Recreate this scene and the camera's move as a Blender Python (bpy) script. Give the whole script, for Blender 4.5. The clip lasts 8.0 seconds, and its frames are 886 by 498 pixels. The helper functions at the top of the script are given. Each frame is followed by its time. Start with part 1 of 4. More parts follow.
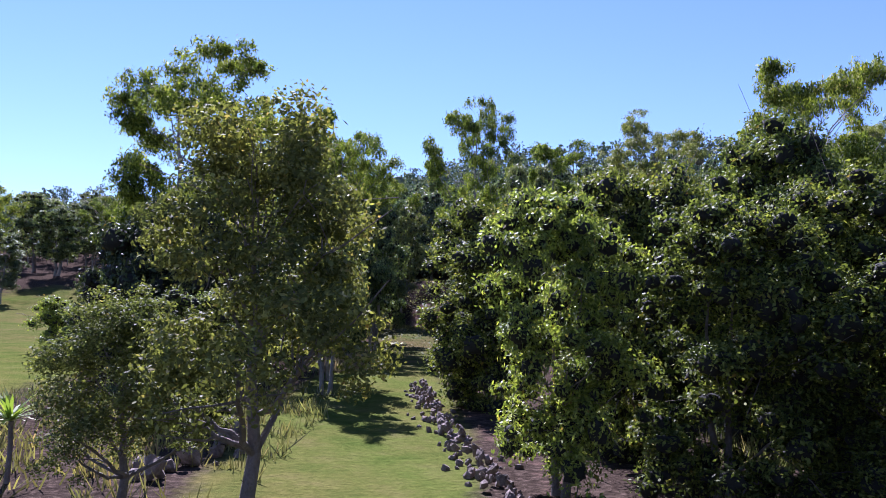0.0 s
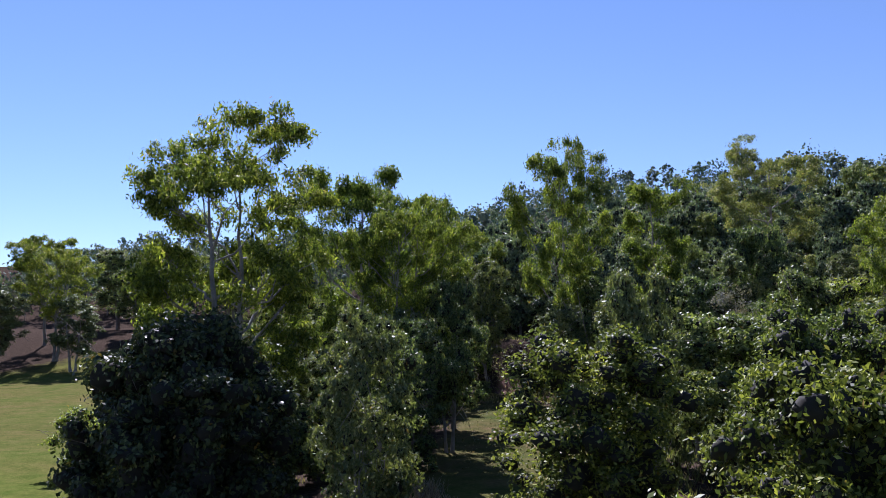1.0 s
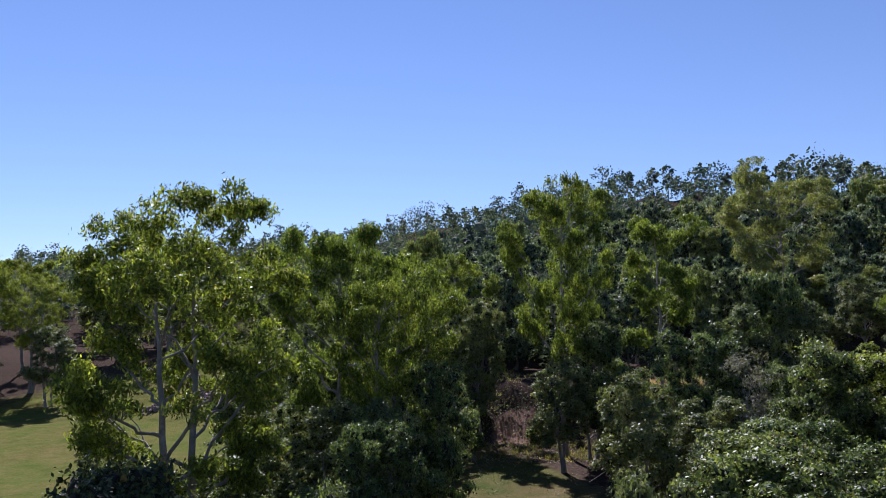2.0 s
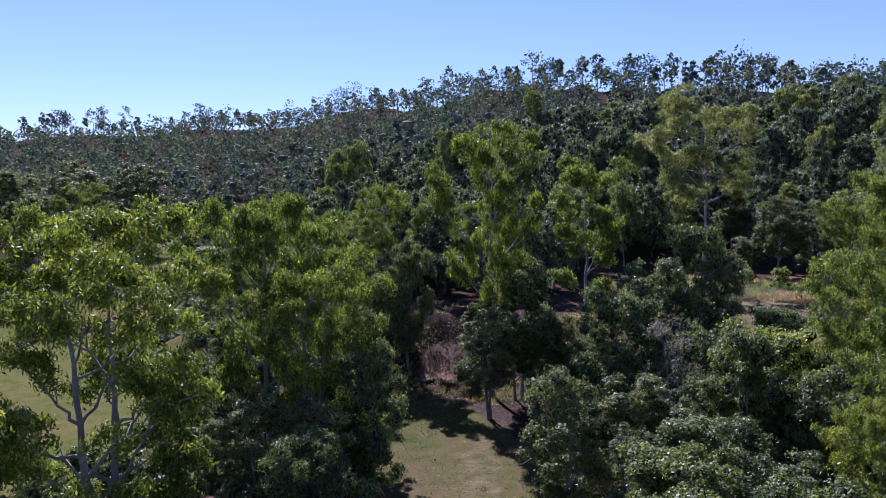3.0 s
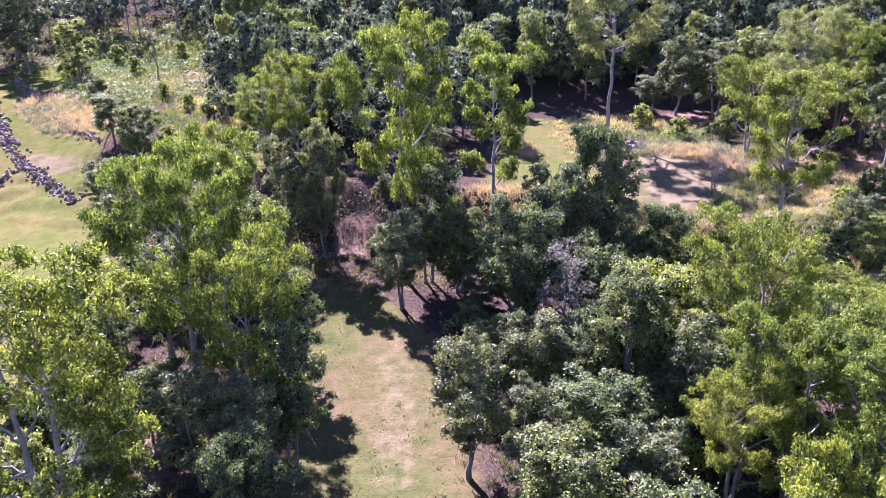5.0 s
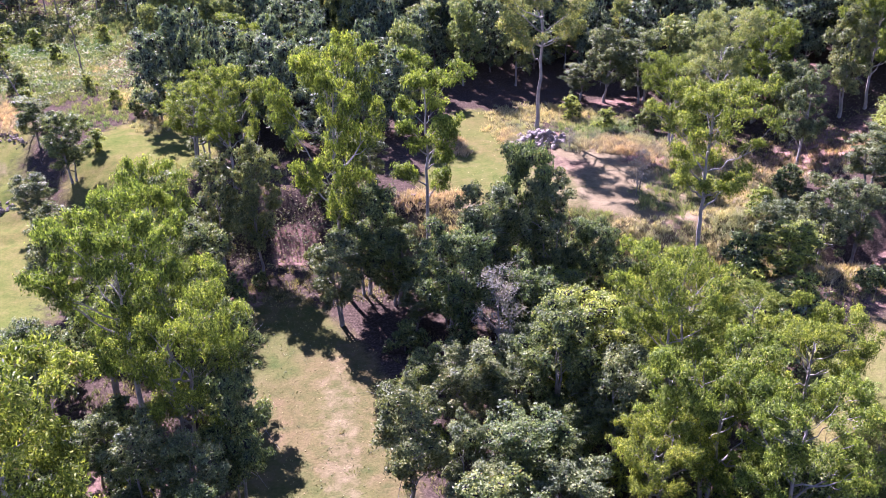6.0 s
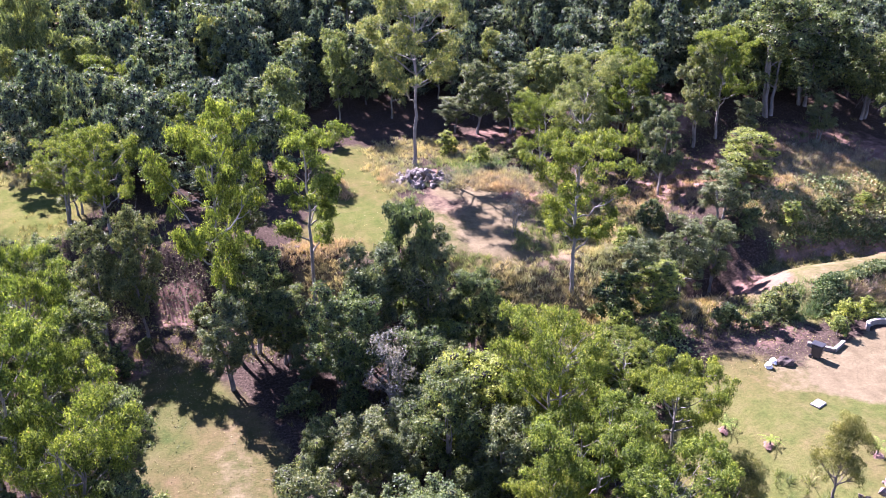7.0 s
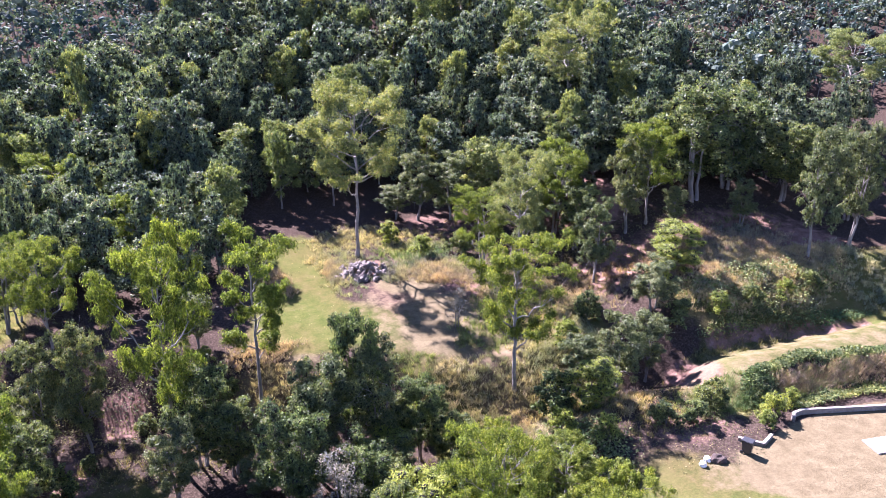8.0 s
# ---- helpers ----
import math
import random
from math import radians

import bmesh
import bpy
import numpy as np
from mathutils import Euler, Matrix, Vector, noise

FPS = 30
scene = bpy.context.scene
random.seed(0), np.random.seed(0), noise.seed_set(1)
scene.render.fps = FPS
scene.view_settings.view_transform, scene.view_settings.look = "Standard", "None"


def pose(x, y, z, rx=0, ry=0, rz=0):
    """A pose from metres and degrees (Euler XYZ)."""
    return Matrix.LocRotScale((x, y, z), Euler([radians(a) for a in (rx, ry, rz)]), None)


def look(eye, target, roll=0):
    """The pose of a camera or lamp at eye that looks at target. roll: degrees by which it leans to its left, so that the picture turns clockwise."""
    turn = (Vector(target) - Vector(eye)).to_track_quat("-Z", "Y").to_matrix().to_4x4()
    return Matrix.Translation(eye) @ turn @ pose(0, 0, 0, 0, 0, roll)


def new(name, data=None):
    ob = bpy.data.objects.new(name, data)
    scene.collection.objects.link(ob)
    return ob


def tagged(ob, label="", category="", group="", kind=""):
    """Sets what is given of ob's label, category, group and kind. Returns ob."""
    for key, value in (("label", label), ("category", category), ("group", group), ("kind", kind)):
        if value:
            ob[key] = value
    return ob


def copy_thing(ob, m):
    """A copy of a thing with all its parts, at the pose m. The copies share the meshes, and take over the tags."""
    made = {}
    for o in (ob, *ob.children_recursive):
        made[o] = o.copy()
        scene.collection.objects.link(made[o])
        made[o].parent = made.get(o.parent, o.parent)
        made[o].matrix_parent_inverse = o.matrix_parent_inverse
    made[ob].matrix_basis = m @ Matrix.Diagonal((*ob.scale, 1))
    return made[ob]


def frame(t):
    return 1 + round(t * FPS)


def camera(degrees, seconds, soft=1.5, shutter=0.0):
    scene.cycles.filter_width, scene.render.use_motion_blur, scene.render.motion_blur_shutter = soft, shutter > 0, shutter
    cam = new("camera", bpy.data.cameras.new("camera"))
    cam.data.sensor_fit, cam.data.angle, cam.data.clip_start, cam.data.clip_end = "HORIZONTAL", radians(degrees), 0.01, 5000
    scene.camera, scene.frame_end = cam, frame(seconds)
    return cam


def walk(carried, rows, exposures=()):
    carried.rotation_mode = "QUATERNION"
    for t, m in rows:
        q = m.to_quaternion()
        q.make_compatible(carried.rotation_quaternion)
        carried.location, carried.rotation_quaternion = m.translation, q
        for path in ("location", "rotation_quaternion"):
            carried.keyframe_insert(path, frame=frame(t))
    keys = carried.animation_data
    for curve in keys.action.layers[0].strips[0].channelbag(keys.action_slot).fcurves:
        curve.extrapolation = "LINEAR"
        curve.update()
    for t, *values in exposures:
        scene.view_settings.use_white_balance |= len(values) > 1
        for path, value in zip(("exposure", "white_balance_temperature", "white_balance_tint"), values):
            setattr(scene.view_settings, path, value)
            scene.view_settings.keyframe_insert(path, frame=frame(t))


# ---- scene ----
cam = camera(56.5, 8.0, soft=0.6)

PATH = [
    (0, (-0.542, -11.907, 1.62), (-0.558, -9.914, 1.796), 1.3),
    (0.5, (-0.566, -8.221, 3.106), (-0.699, -6.236, 3.319), 0.0),
    (1, (-0.225, -4.78, 5.117), (-0.46, -2.807, 5.349), -0.4),
    (1.5, (0.003, -1.99, 7.164), (-0.235, -0.018, 7.403), -0.6),
    (1.7, (0.03, -1.372, 8.001), (-0.21, 0.598, 8.243), -0.8),
    (2.8, (-0.052, -0.011, 13.651), (-0.17, 1.985, 13.606), -0.6),
    (3, (-0.05, 0.055, 14.651), (-0.113, 2.051, 14.545), -0.7),
    (3.5, (-0.014, 0.035, 17.194), (-0.013, 2.018, 16.934), -0.5),
    (4, (0.018, 0.148, 19.87), (0.073, 2.103, 19.451), -0.4),
    (4.5, (0.017, 0.31, 22.401), (0.117, 2.223, 21.829), -0.4),
    (4.7, (0.029, 0.377, 23.372), (0.146, 2.272, 22.742), -0.4),
    (5.8, (0.283, 0.831, 29.127), (0.524, 2.644, 28.319), -0.6),
    (6, (0.333, 0.912, 30.218), (0.616, 2.712, 29.393), -0.5),
    (6.5, (0.418, 1.165, 32.74), (0.837, 2.927, 31.893), -0.2),
    (7, (0.337, 1.264, 35.295), (0.892, 2.99, 34.45), 0.2),
    (7.5, (0.375, 1.402, 37.833), (0.998, 3.121, 37.023), 0.3),
    (8, (0.326, 1.495, 40.348), (1.027, 3.215, 39.605), 0.4),
]
EXPOSURES = [(0, 1.72, 5200, 38), (0.7, 1.48, 5330, 32), (1.7, 1.12, 5580, 27), (2.8, 1.2, 5250, 40), (3.5, 1.82, 5120, 48), (4, 2.42, 5180, 54), (4.5, 2.82, 5280, 59), (6, 2.8, 5480, 55), (8, 2.76, 5560, 45)]
walk(cam, [(t, look(eye, target, roll)) for t, eye, target, roll in PATH], EXPOSURES)

# ---- world and sun ----
SUN_AZ, SUN_EL = radians(-19.5), radians(42.0)      # from +y to the right, above the level
world = bpy.data.worlds.new("sky")
scene.world = world
world.use_nodes = True
wn = world.node_tree.nodes
sky = wn.new("ShaderNodeTexSky")
sky.sky_type, sky.sun_disc = "NISHITA", False
sky.sun_elevation, sky.sun_rotation = SUN_EL, SUN_AZ
sky.air_density, sky.dust_density, sky.ozone_density = 1.0, 0.0, 3.0
world.node_tree.links.new(sky.outputs[0], wn["Background"].inputs[0])
wn["Background"].inputs[1].default_value = 0.047
sun_data = bpy.data.lights.new("sun", "SUN")
sun_data.energy, sun_data.angle, sun_data.color = 5.0, radians(0.55), (1.0, 0.94, 0.84)
sun = new("sun", sun_data)
toward = Vector((math.sin(SUN_AZ) * math.cos(SUN_EL), math.cos(SUN_AZ) * math.cos(SUN_EL), math.sin(SUN_EL)))
sun.matrix_world = look(toward * 200, (0, 0, 0))


# ---- materials ----
def material(name):
    m = bpy.data.materials.new(name)
    m.use_nodes = True
    t = m.node_tree
    return m, t.nodes, t.links, t.nodes["Principled BSDF"]


def noise_at(n, l, scale, detail=4.0, rough=0.6, world_space=False):
    """A noise texture in metres."""
    tex = n.new("ShaderNodeTexNoise")
    tex.inputs["Scale"].default_value, tex.inputs["Detail"].default_value, tex.inputs["Roughness"].default_value = scale, detail, rough
    if world_space:
        l.new(n.new("ShaderNodeNewGeometry").outputs["Position"], tex.inputs["Vector"])
    else:
        l.new(n.new("ShaderNodeTexCoord").outputs["Object"], tex.inputs["Vector"])
    return tex


def ramp(n, l, source, stops):
    r = n.new("ShaderNodeValToRGB")
    e = r.color_ramp.elements
    while len(e) < len(stops):
        e.new(0.5)
    for k, (at, colour) in enumerate(stops):
        e[k].position, e[k].color = at, (*colour, 1)
    l.new(source, r.inputs[0])
    return r


def mix(n, l, fac, a, b, kind="MIX"):
    x = n.new("ShaderNodeMix")
    x.data_type, x.blend_type = "RGBA", kind
    for socket, v in ((x.inputs[0], fac), (x.inputs[6], a), (x.inputs[7], b)):
        if isinstance(v, bpy.types.NodeSocket):
            l.new(v, socket)
        else:
            socket.default_value = v if isinstance(v, (int, float)) else (*v, 1)
    return x.outputs[2]


def leaf_material(name, dark, mid, light, gloss=0.4, glow=0.35, odd=(0.2, 0.13, 0.04), odd_share=0.03, wide=False, shine=0.12, warm=(1.4, 1.2, 0.95)):
    """Leaves: each one a little different, each plant a little different, some light passing through."""
    m, n, l, b = material(name)
    geo = n.new("ShaderNodeNewGeometry")
    per_leaf = ramp(n, l, geo.outputs["Random Per Island"], [(0.0, dark), (0.55, mid), (1.0 - odd_share, light), (1.0, odd)])
    info = n.new("ShaderNodeObjectInfo")
    if wide:
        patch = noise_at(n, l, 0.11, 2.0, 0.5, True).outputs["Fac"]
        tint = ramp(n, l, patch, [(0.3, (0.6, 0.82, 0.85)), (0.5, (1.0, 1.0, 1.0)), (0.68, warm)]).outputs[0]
    else:
        tint = ramp(n, l, info.outputs["Random"], [(0.0, (0.84, 0.9, 0.92)), (0.5, (1.0, 1.0, 1.0)), (1.0, (1.14, 1.08, 0.95))]).outputs[0]
    clump = ramp(n, l, noise_at(n, l, 0.9, 2.0, 0.5, True).outputs["Fac"], [(0.32, (0.6, 0.66, 0.72)), (0.68, (1.35, 1.28, 1.05))]).outputs[0]
    colour = mix(n, l, 1.0, mix(n, l, 1.0, per_leaf.outputs[0], tint, "MULTIPLY"), clump, "MULTIPLY")
    l.new(colour, b.inputs["Base Color"])
    b.inputs["Roughness"].default_value = gloss
    b.inputs["Specular IOR Level"].default_value = shine
    tr = n.new("ShaderNodeBsdfTranslucent")
    l.new(mix(n, l, 1.0, colour, (1.35, 1.45, 0.62), "MULTIPLY"), tr.inputs[0])
    both = n.new("ShaderNodeMixShader")
    both.inputs[0].default_value = glow
    l.new(b.outputs[0], both.inputs[1])
    l.new(tr.outputs[0], both.inputs[2])
    l.new(both.outputs[0], n["Material Output"].inputs[0])
    return m


def plain(name, a, b2, scale, rough=0.8, bump=0.3, metal=0.0):
    """Two tones of one surface at two scales, with relief."""
    m, n, l, b = material(name)
    big, fine = noise_at(n, l, scale, 5.0, 0.65), noise_at(n, l, scale * 9, 3.0, 0.6)
    c = ramp(n, l, big.outputs["Fac"], [(0.3, a), (0.7, b2)]).outputs[0]
    c = mix(n, l, 0.5, c, ramp(n, l, fine.outputs["Fac"], [(0.3, (0.6, 0.6, 0.6)), (0.7, (1.3, 1.3, 1.3))]).outputs[0], "MULTIPLY")
    l.new(c, b.inputs["Base Color"])
    b.inputs["Roughness"].default_value, b.inputs["Metallic"].default_value = rough, metal
    bp = n.new("ShaderNodeBump")
    bp.inputs["Strength"].default_value, bp.inputs["Distance"].default_value = bump, 0.05
    l.new(fine.outputs["Fac"], bp.inputs["Height"])
    l.new(bp.outputs[0], b.inputs["Normal"])
    return m


GUM_LEAF = leaf_material("gum_leaves", (0.046, 0.068, 0.014), (0.122, 0.158, 0.026), (0.262, 0.305, 0.052), 0.55, 0.38, (0.28, 0.22, 0.1), shine=0.15)
PALE_LEAF = leaf_material("tall_gum_leaves", (0.0864, 0.11, 0.0464), (0.163, 0.193, 0.0734), (0.274, 0.298, 0.112), 0.6, 0.3, (0.34, 0.23, 0.12), 0.03, shine=0.15)
BROAD_LEAF = leaf_material("broad_leaves", (0.044, 0.0671, 0.0304), (0.108, 0.142, 0.0562), (0.224, 0.262, 0.106), 0.5, 0.3, shine=0.18)
# leaf colour darkened to carry the shade of the backlit round tree
BACKLIT_LEAF = leaf_material("backlit_dark_leaves", (0.02, 0.03, 0.016), (0.045, 0.06, 0.028), (0.1, 0.12, 0.05), 0.5, 0.12, shine=0.12)
NEAR_LEAF = leaf_material("dark_glossy_leaves", (0.044, 0.06, 0.017), (0.11, 0.134, 0.035), (0.26, 0.29, 0.075), 0.55, 0.3, shine=0.1)
GREY_LEAF = leaf_material("grey_green_leaves", (0.0612, 0.0806, 0.0372), (0.116, 0.14, 0.062), (0.207, 0.234, 0.112), 0.5, 0.24, shine=0.18)
BUSH_LEAF = leaf_material("bush_leaves", (0.1, 0.135, 0.03), (0.185, 0.23, 0.048), (0.34, 0.385, 0.085), 0.5, 0.36, shine=0.25)
FINE_LEAF = leaf_material("small_leaves", (0.075, 0.082, 0.028), (0.138, 0.146, 0.048), (0.25, 0.252, 0.088), 0.6, 0.36, (0.3, 0.22, 0.1), 0.05, shine=0.08)
TWIG_LEAF = leaf_material("dry_twig_leaves", (0.15, 0.14, 0.12), (0.22, 0.21, 0.185), (0.3, 0.285, 0.25), 0.8, 0.12)
# far woods: distance haze is put into the blue-grey leaf colour
HAZY_FOREST_LEAF = leaf_material("forest_leaves", (0.044, 0.062, 0.058), (0.09, 0.118, 0.102), (0.178, 0.212, 0.176), 0.7, 0.15, (0.16, 0.13, 0.09), 0.02, True, 0.03, warm=(1.35, 1.2, 0.9))
EDGE_LEAF = leaf_material("forest_edge_leaves", (0.045, 0.068, 0.048), (0.102, 0.138, 0.09), (0.22, 0.265, 0.17), 0.5, 0.24, shine=0.2)
# near-black stand-in for the deep shade inside the crowns
CORE_SHADE = plain("crown_core_shade", (0.01, 0.01, 0.007), (0.026, 0.025, 0.017), 3.0, 1.0, 0.0)
DRY_GRASS = leaf_material("dry_grass_blades", (0.227, 0.189, 0.132), (0.351, 0.297, 0.208), (0.485, 0.421, 0.315), 0.7, 0.3, (0.17, 0.19, 0.08), 0.2, True, warm=(1.1, 1.0, 0.95))
RUST_GRASS = leaf_material("rusty_grass_blades", (0.2, 0.145, 0.125), (0.32, 0.24, 0.205), (0.44, 0.35, 0.3), 0.7, 0.32, (0.32, 0.28, 0.15), 0.12, True, warm=(1.15, 1.05, 1.0))
GREEN_GRASS = leaf_material("green_grass_blades", (0.1, 0.135, 0.05), (0.17, 0.205, 0.08), (0.27, 0.29, 0.14), 0.6, 0.25, (0.36, 0.3, 0.18), 0.12, True, warm=(1.1, 1.05, 1.0))
UNDER_GRASS = leaf_material("undergrowth_leaves", (0.08, 0.075, 0.045), (0.14, 0.135, 0.07), (0.24, 0.23, 0.11), 0.7, 0.3, (0.3, 0.22, 0.15), 0.2, True, warm=(1.15, 1.05, 0.95))
CREEPER_LEAF = leaf_material("creeper_leaves", (0.05, 0.075, 0.03), (0.1, 0.135, 0.05), (0.2, 0.23, 0.09), 0.5, 0.2, (0.2, 0.15, 0.07), 0.08, True)
PALE_BARK = plain("pale_gum_bark", (0.13, 0.115, 0.095), (0.27, 0.25, 0.22), 1.3, 0.85, 0.4)
DARK_BARK = plain("dark_bark", (0.1, 0.08, 0.065), (0.2, 0.165, 0.14), 2.0, 0.9, 0.8)
ROCK = plain("red_brown_rock", (0.1, 0.07, 0.058), (0.26, 0.2, 0.165), 1.7, 0.9, 0.6)
CONCRETE = plain("weathered_concrete", (0.19, 0.17, 0.14), (0.33, 0.3, 0.25), 1.1, 0.85, 0.3)


def ground_material():
    """Leaf litter, mown grass, bare tan earth, red soil and dry grass, blended by the cover of the ground."""
    m, n, l, b = material("ground_cover")
    at = n.new("ShaderNodeAttribute")
    at.attribute_name = "cover"
    part = n.new("ShaderNodeSeparateColor")
    l.new(at.outputs["Color"], part.inputs[0])
    small, mid, big = noise_at(n, l, 6.0, 5.0, 0.7, True), noise_at(n, l, 0.9, 5.0, 0.65, True), noise_at(n, l, 0.16, 3.0, 0.5, True)

    def edge(source):
        """A cover's share with a ragged border."""
        s = n.new("ShaderNodeMath")
        s.operation = "MULTIPLY_ADD"
        l.new(mid.outputs["Fac"], s.inputs[0])
        s.inputs[1].default_value = 0.9
        l.new(source, s.inputs[2])
        r = n.new("ShaderNodeMapRange")
        r.inputs[1].default_value, r.inputs[2].default_value = 0.78, 1.12
        l.new(s.outputs[0], r.inputs[0])
        return r.outputs[0]

    litter = ramp(n, l, small.outputs["Fac"], [(0.3, (0.02, 0.015, 0.012)), (0.5, (0.048, 0.036, 0.027)), (0.72, (0.12, 0.088, 0.068))]).outputs[0]
    lush = ramp(n, l, mid.outputs["Fac"], [(0.28, (0.066, 0.09, 0.018)), (0.5, (0.1, 0.112, 0.026)), (0.75, (0.13, 0.12, 0.04))]).outputs[0]
    dry = ramp(n, l, mid.outputs["Fac"], [(0.28, (0.052, 0.062, 0.022)), (0.5, (0.085, 0.078, 0.032)), (0.72, (0.112, 0.09, 0.046))]).outputs[0]
    green = mix(n, l, at.outputs["Alpha"], lush, dry)
    green = mix(n, l, 0.65, green, ramp(n, l, big.outputs["Fac"], [(0.35, (0.82, 1.02, 0.75)), (0.65, (1.15, 1.0, 1.1))]).outputs[0], "MULTIPLY")
    green = mix(n, l, 0.6, green, ramp(n, l, small.outputs["Fac"], [(0.3, (0.6, 0.62, 0.6)), (0.7, (1.35, 1.3, 1.3))]).outputs[0], "MULTIPLY")
    tan = ramp(n, l, mid.outputs["Fac"], [(0.3, (0.1, 0.082, 0.045)), (0.7, (0.165, 0.137, 0.078))]).outputs[0]
    tan = mix(n, l, 0.5, tan, ramp(n, l, small.outputs["Fac"], [(0.3, (0.65, 0.62, 0.6)), (0.7, (1.25, 1.25, 1.25))]).outputs[0], "MULTIPLY")
    red = ramp(n, l, mid.outputs["Fac"], [(0.3, (0.13, 0.075, 0.056)), (0.7, (0.24, 0.155, 0.12))]).outputs[0]
    red = mix(n, l, 0.6, red, ramp(n, l, small.outputs["Fac"], [(0.3, (0.55, 0.55, 0.55)), (0.7, (1.35, 1.3, 1.3))]).outputs[0], "MULTIPLY")
    c = mix(n, l, edge(part.outputs[0]), litter, green)
    c = mix(n, l, edge(part.outputs[2]), c, red)
    c = mix(n, l, edge(part.outputs[1]), c, tan)
    l.new(c, b.inputs["Base Color"])
    b.inputs["Roughness"].default_value = 0.95
    b.inputs["Specular IOR Level"].default_value = 0.0
    bp = n.new("ShaderNodeBump")
    bp.inputs["Strength"].default_value, bp.inputs["Distance"].default_value = 0.7, 0.12
    l.new(small.outputs["Fac"], bp.inputs["Height"])
    l.new(bp.outputs[0], b.inputs["Normal"])
    return m


# ---- ground ----
def sst(a, b, v):
    t = np.clip((np.asarray(v, float) - a) / (b - a), 0, 1)
    return t * t * (3 - 2 * t)


def blot(x, y, cx, cy, rx, ry, turn=0.0, soft=0.35):
    """1 inside an ellipse, 0 outside it."""
    c, s = math.cos(radians(turn)), math.sin(radians(turn))
    u, v = ((x - cx) * c + (y - cy) * s) / rx, (-(x - cx) * s + (y - cy) * c) / ry
    return 1 - sst(1 - soft, 1 + soft, np.sqrt(u * u + v * v))


def ripple(x, y):
    return 0.5 * np.sin(0.31 * x + 1.3 * np.sin(0.11 * y)) + 0.5 * np.sin(0.27 * y + 1.1 * np.sin(0.13 * x + 2))


def hill_crest(x):
    """How high the hill's crest is above its foot, and how far off, along x."""
    return np.interp(x, (-230, -100, -30, 23, 55, 72, 120, 300), (39, 44, 52, 49, 38, 32, 32, 42)), np.interp(x, (-30, 23, 55, 90), (330, 250, 184, 172))


def ground_z(x, y):
    """Height of the ground: the lawn, the upper terrace behind its bank, the house pad, the road and the hill."""
    x, y = np.asarray(x, float), np.asarray(y, float)
    z = 0.05 * np.clip(y - 41, 0, 90) + 0.03 * np.clip(y - 41, -80, 0) + 0.05 * ripple(3 * x, 3 * y)
    foot = 62 - 0.42 * np.clip(x - 2, 0, 26) + 0.35 * np.clip(-x, 0, 40)
    z = z + 4.0 * sst(0, 1, (y - foot) / (7.5 + 1.1 * np.clip(-x - 14, 0, 24))) + 0.22 * sst(-3, 1, y - foot) * (1 - sst(8, 12, y - foot)) * ripple(5.3 * x, 6.1 * y)
    # the pad with its grass slope, and the road behind it
    east = sst(24, 34, x)
    z = z + east * (4.4 - z) * (1 - sst(48, 56, y)) * sst(-30, 10, y)
    back = y + 0.35 * np.clip(x - 53, 0, 14)
    z = z + sst(41.5, 46.5, x) * sst(44.0, 46.6, back) * (1 - sst(60, 70, y)) * 1.7
    z = z + sst(43, 50, x) * sst(53.8, 55.0, y + 0.2 * np.clip(x - 55, 0, 20)) * (1 - sst(75, 95, y)) * 0.6
    z = z + sst(43, 50, x) * sst(54.6, 65, y + 0.2 * np.clip(x - 55, 0, 20)) * (1 - sst(75, 95, y)) * 1.4
    # the hill
    start = 96 - 34 * sst(30, 62, x) + 34 * sst(10, 40, -x)
    top, crest = hill_crest(x)
    share = np.clip((y - start) / (crest - start), 0, 1)
    z = z + (top - 6) * share * (1 - 0.35 * share * (1 - share)) + 3.0 * share * ripple(0.35 * x, 0.35 * y)
    z = z + 0.12 * np.clip(x - 75, 0, 150) * sst(40, 70, y)
    return z - 0.1 * np.clip(y - crest, 0, 800)


def along(x, y, points, half, soft=0.4):
    """1 on a strip along a line of points, 0 beside it."""
    best = np.full(np.shape(x), 1e9)
    for (ax, ay), (bx, by) in zip(points, points[1:]):
        t = np.clip(((x - ax) * (bx - ax) + (y - ay) * (by - ay)) / ((bx - ax) ** 2 + (by - ay) ** 2), 0, 1)
        best = np.minimum(best, np.hypot(x - ax - t * (bx - ax), y - ay - t * (by - ay)))
    return 1 - sst(half * (1 - soft), half * (1 + soft), best)


ROAD = ((95, 42.6), (65, 48.2), (58, 49.6), (52, 50.6), (48.6, 50.4), (45.8, 49.2), (44.2, 47.4))


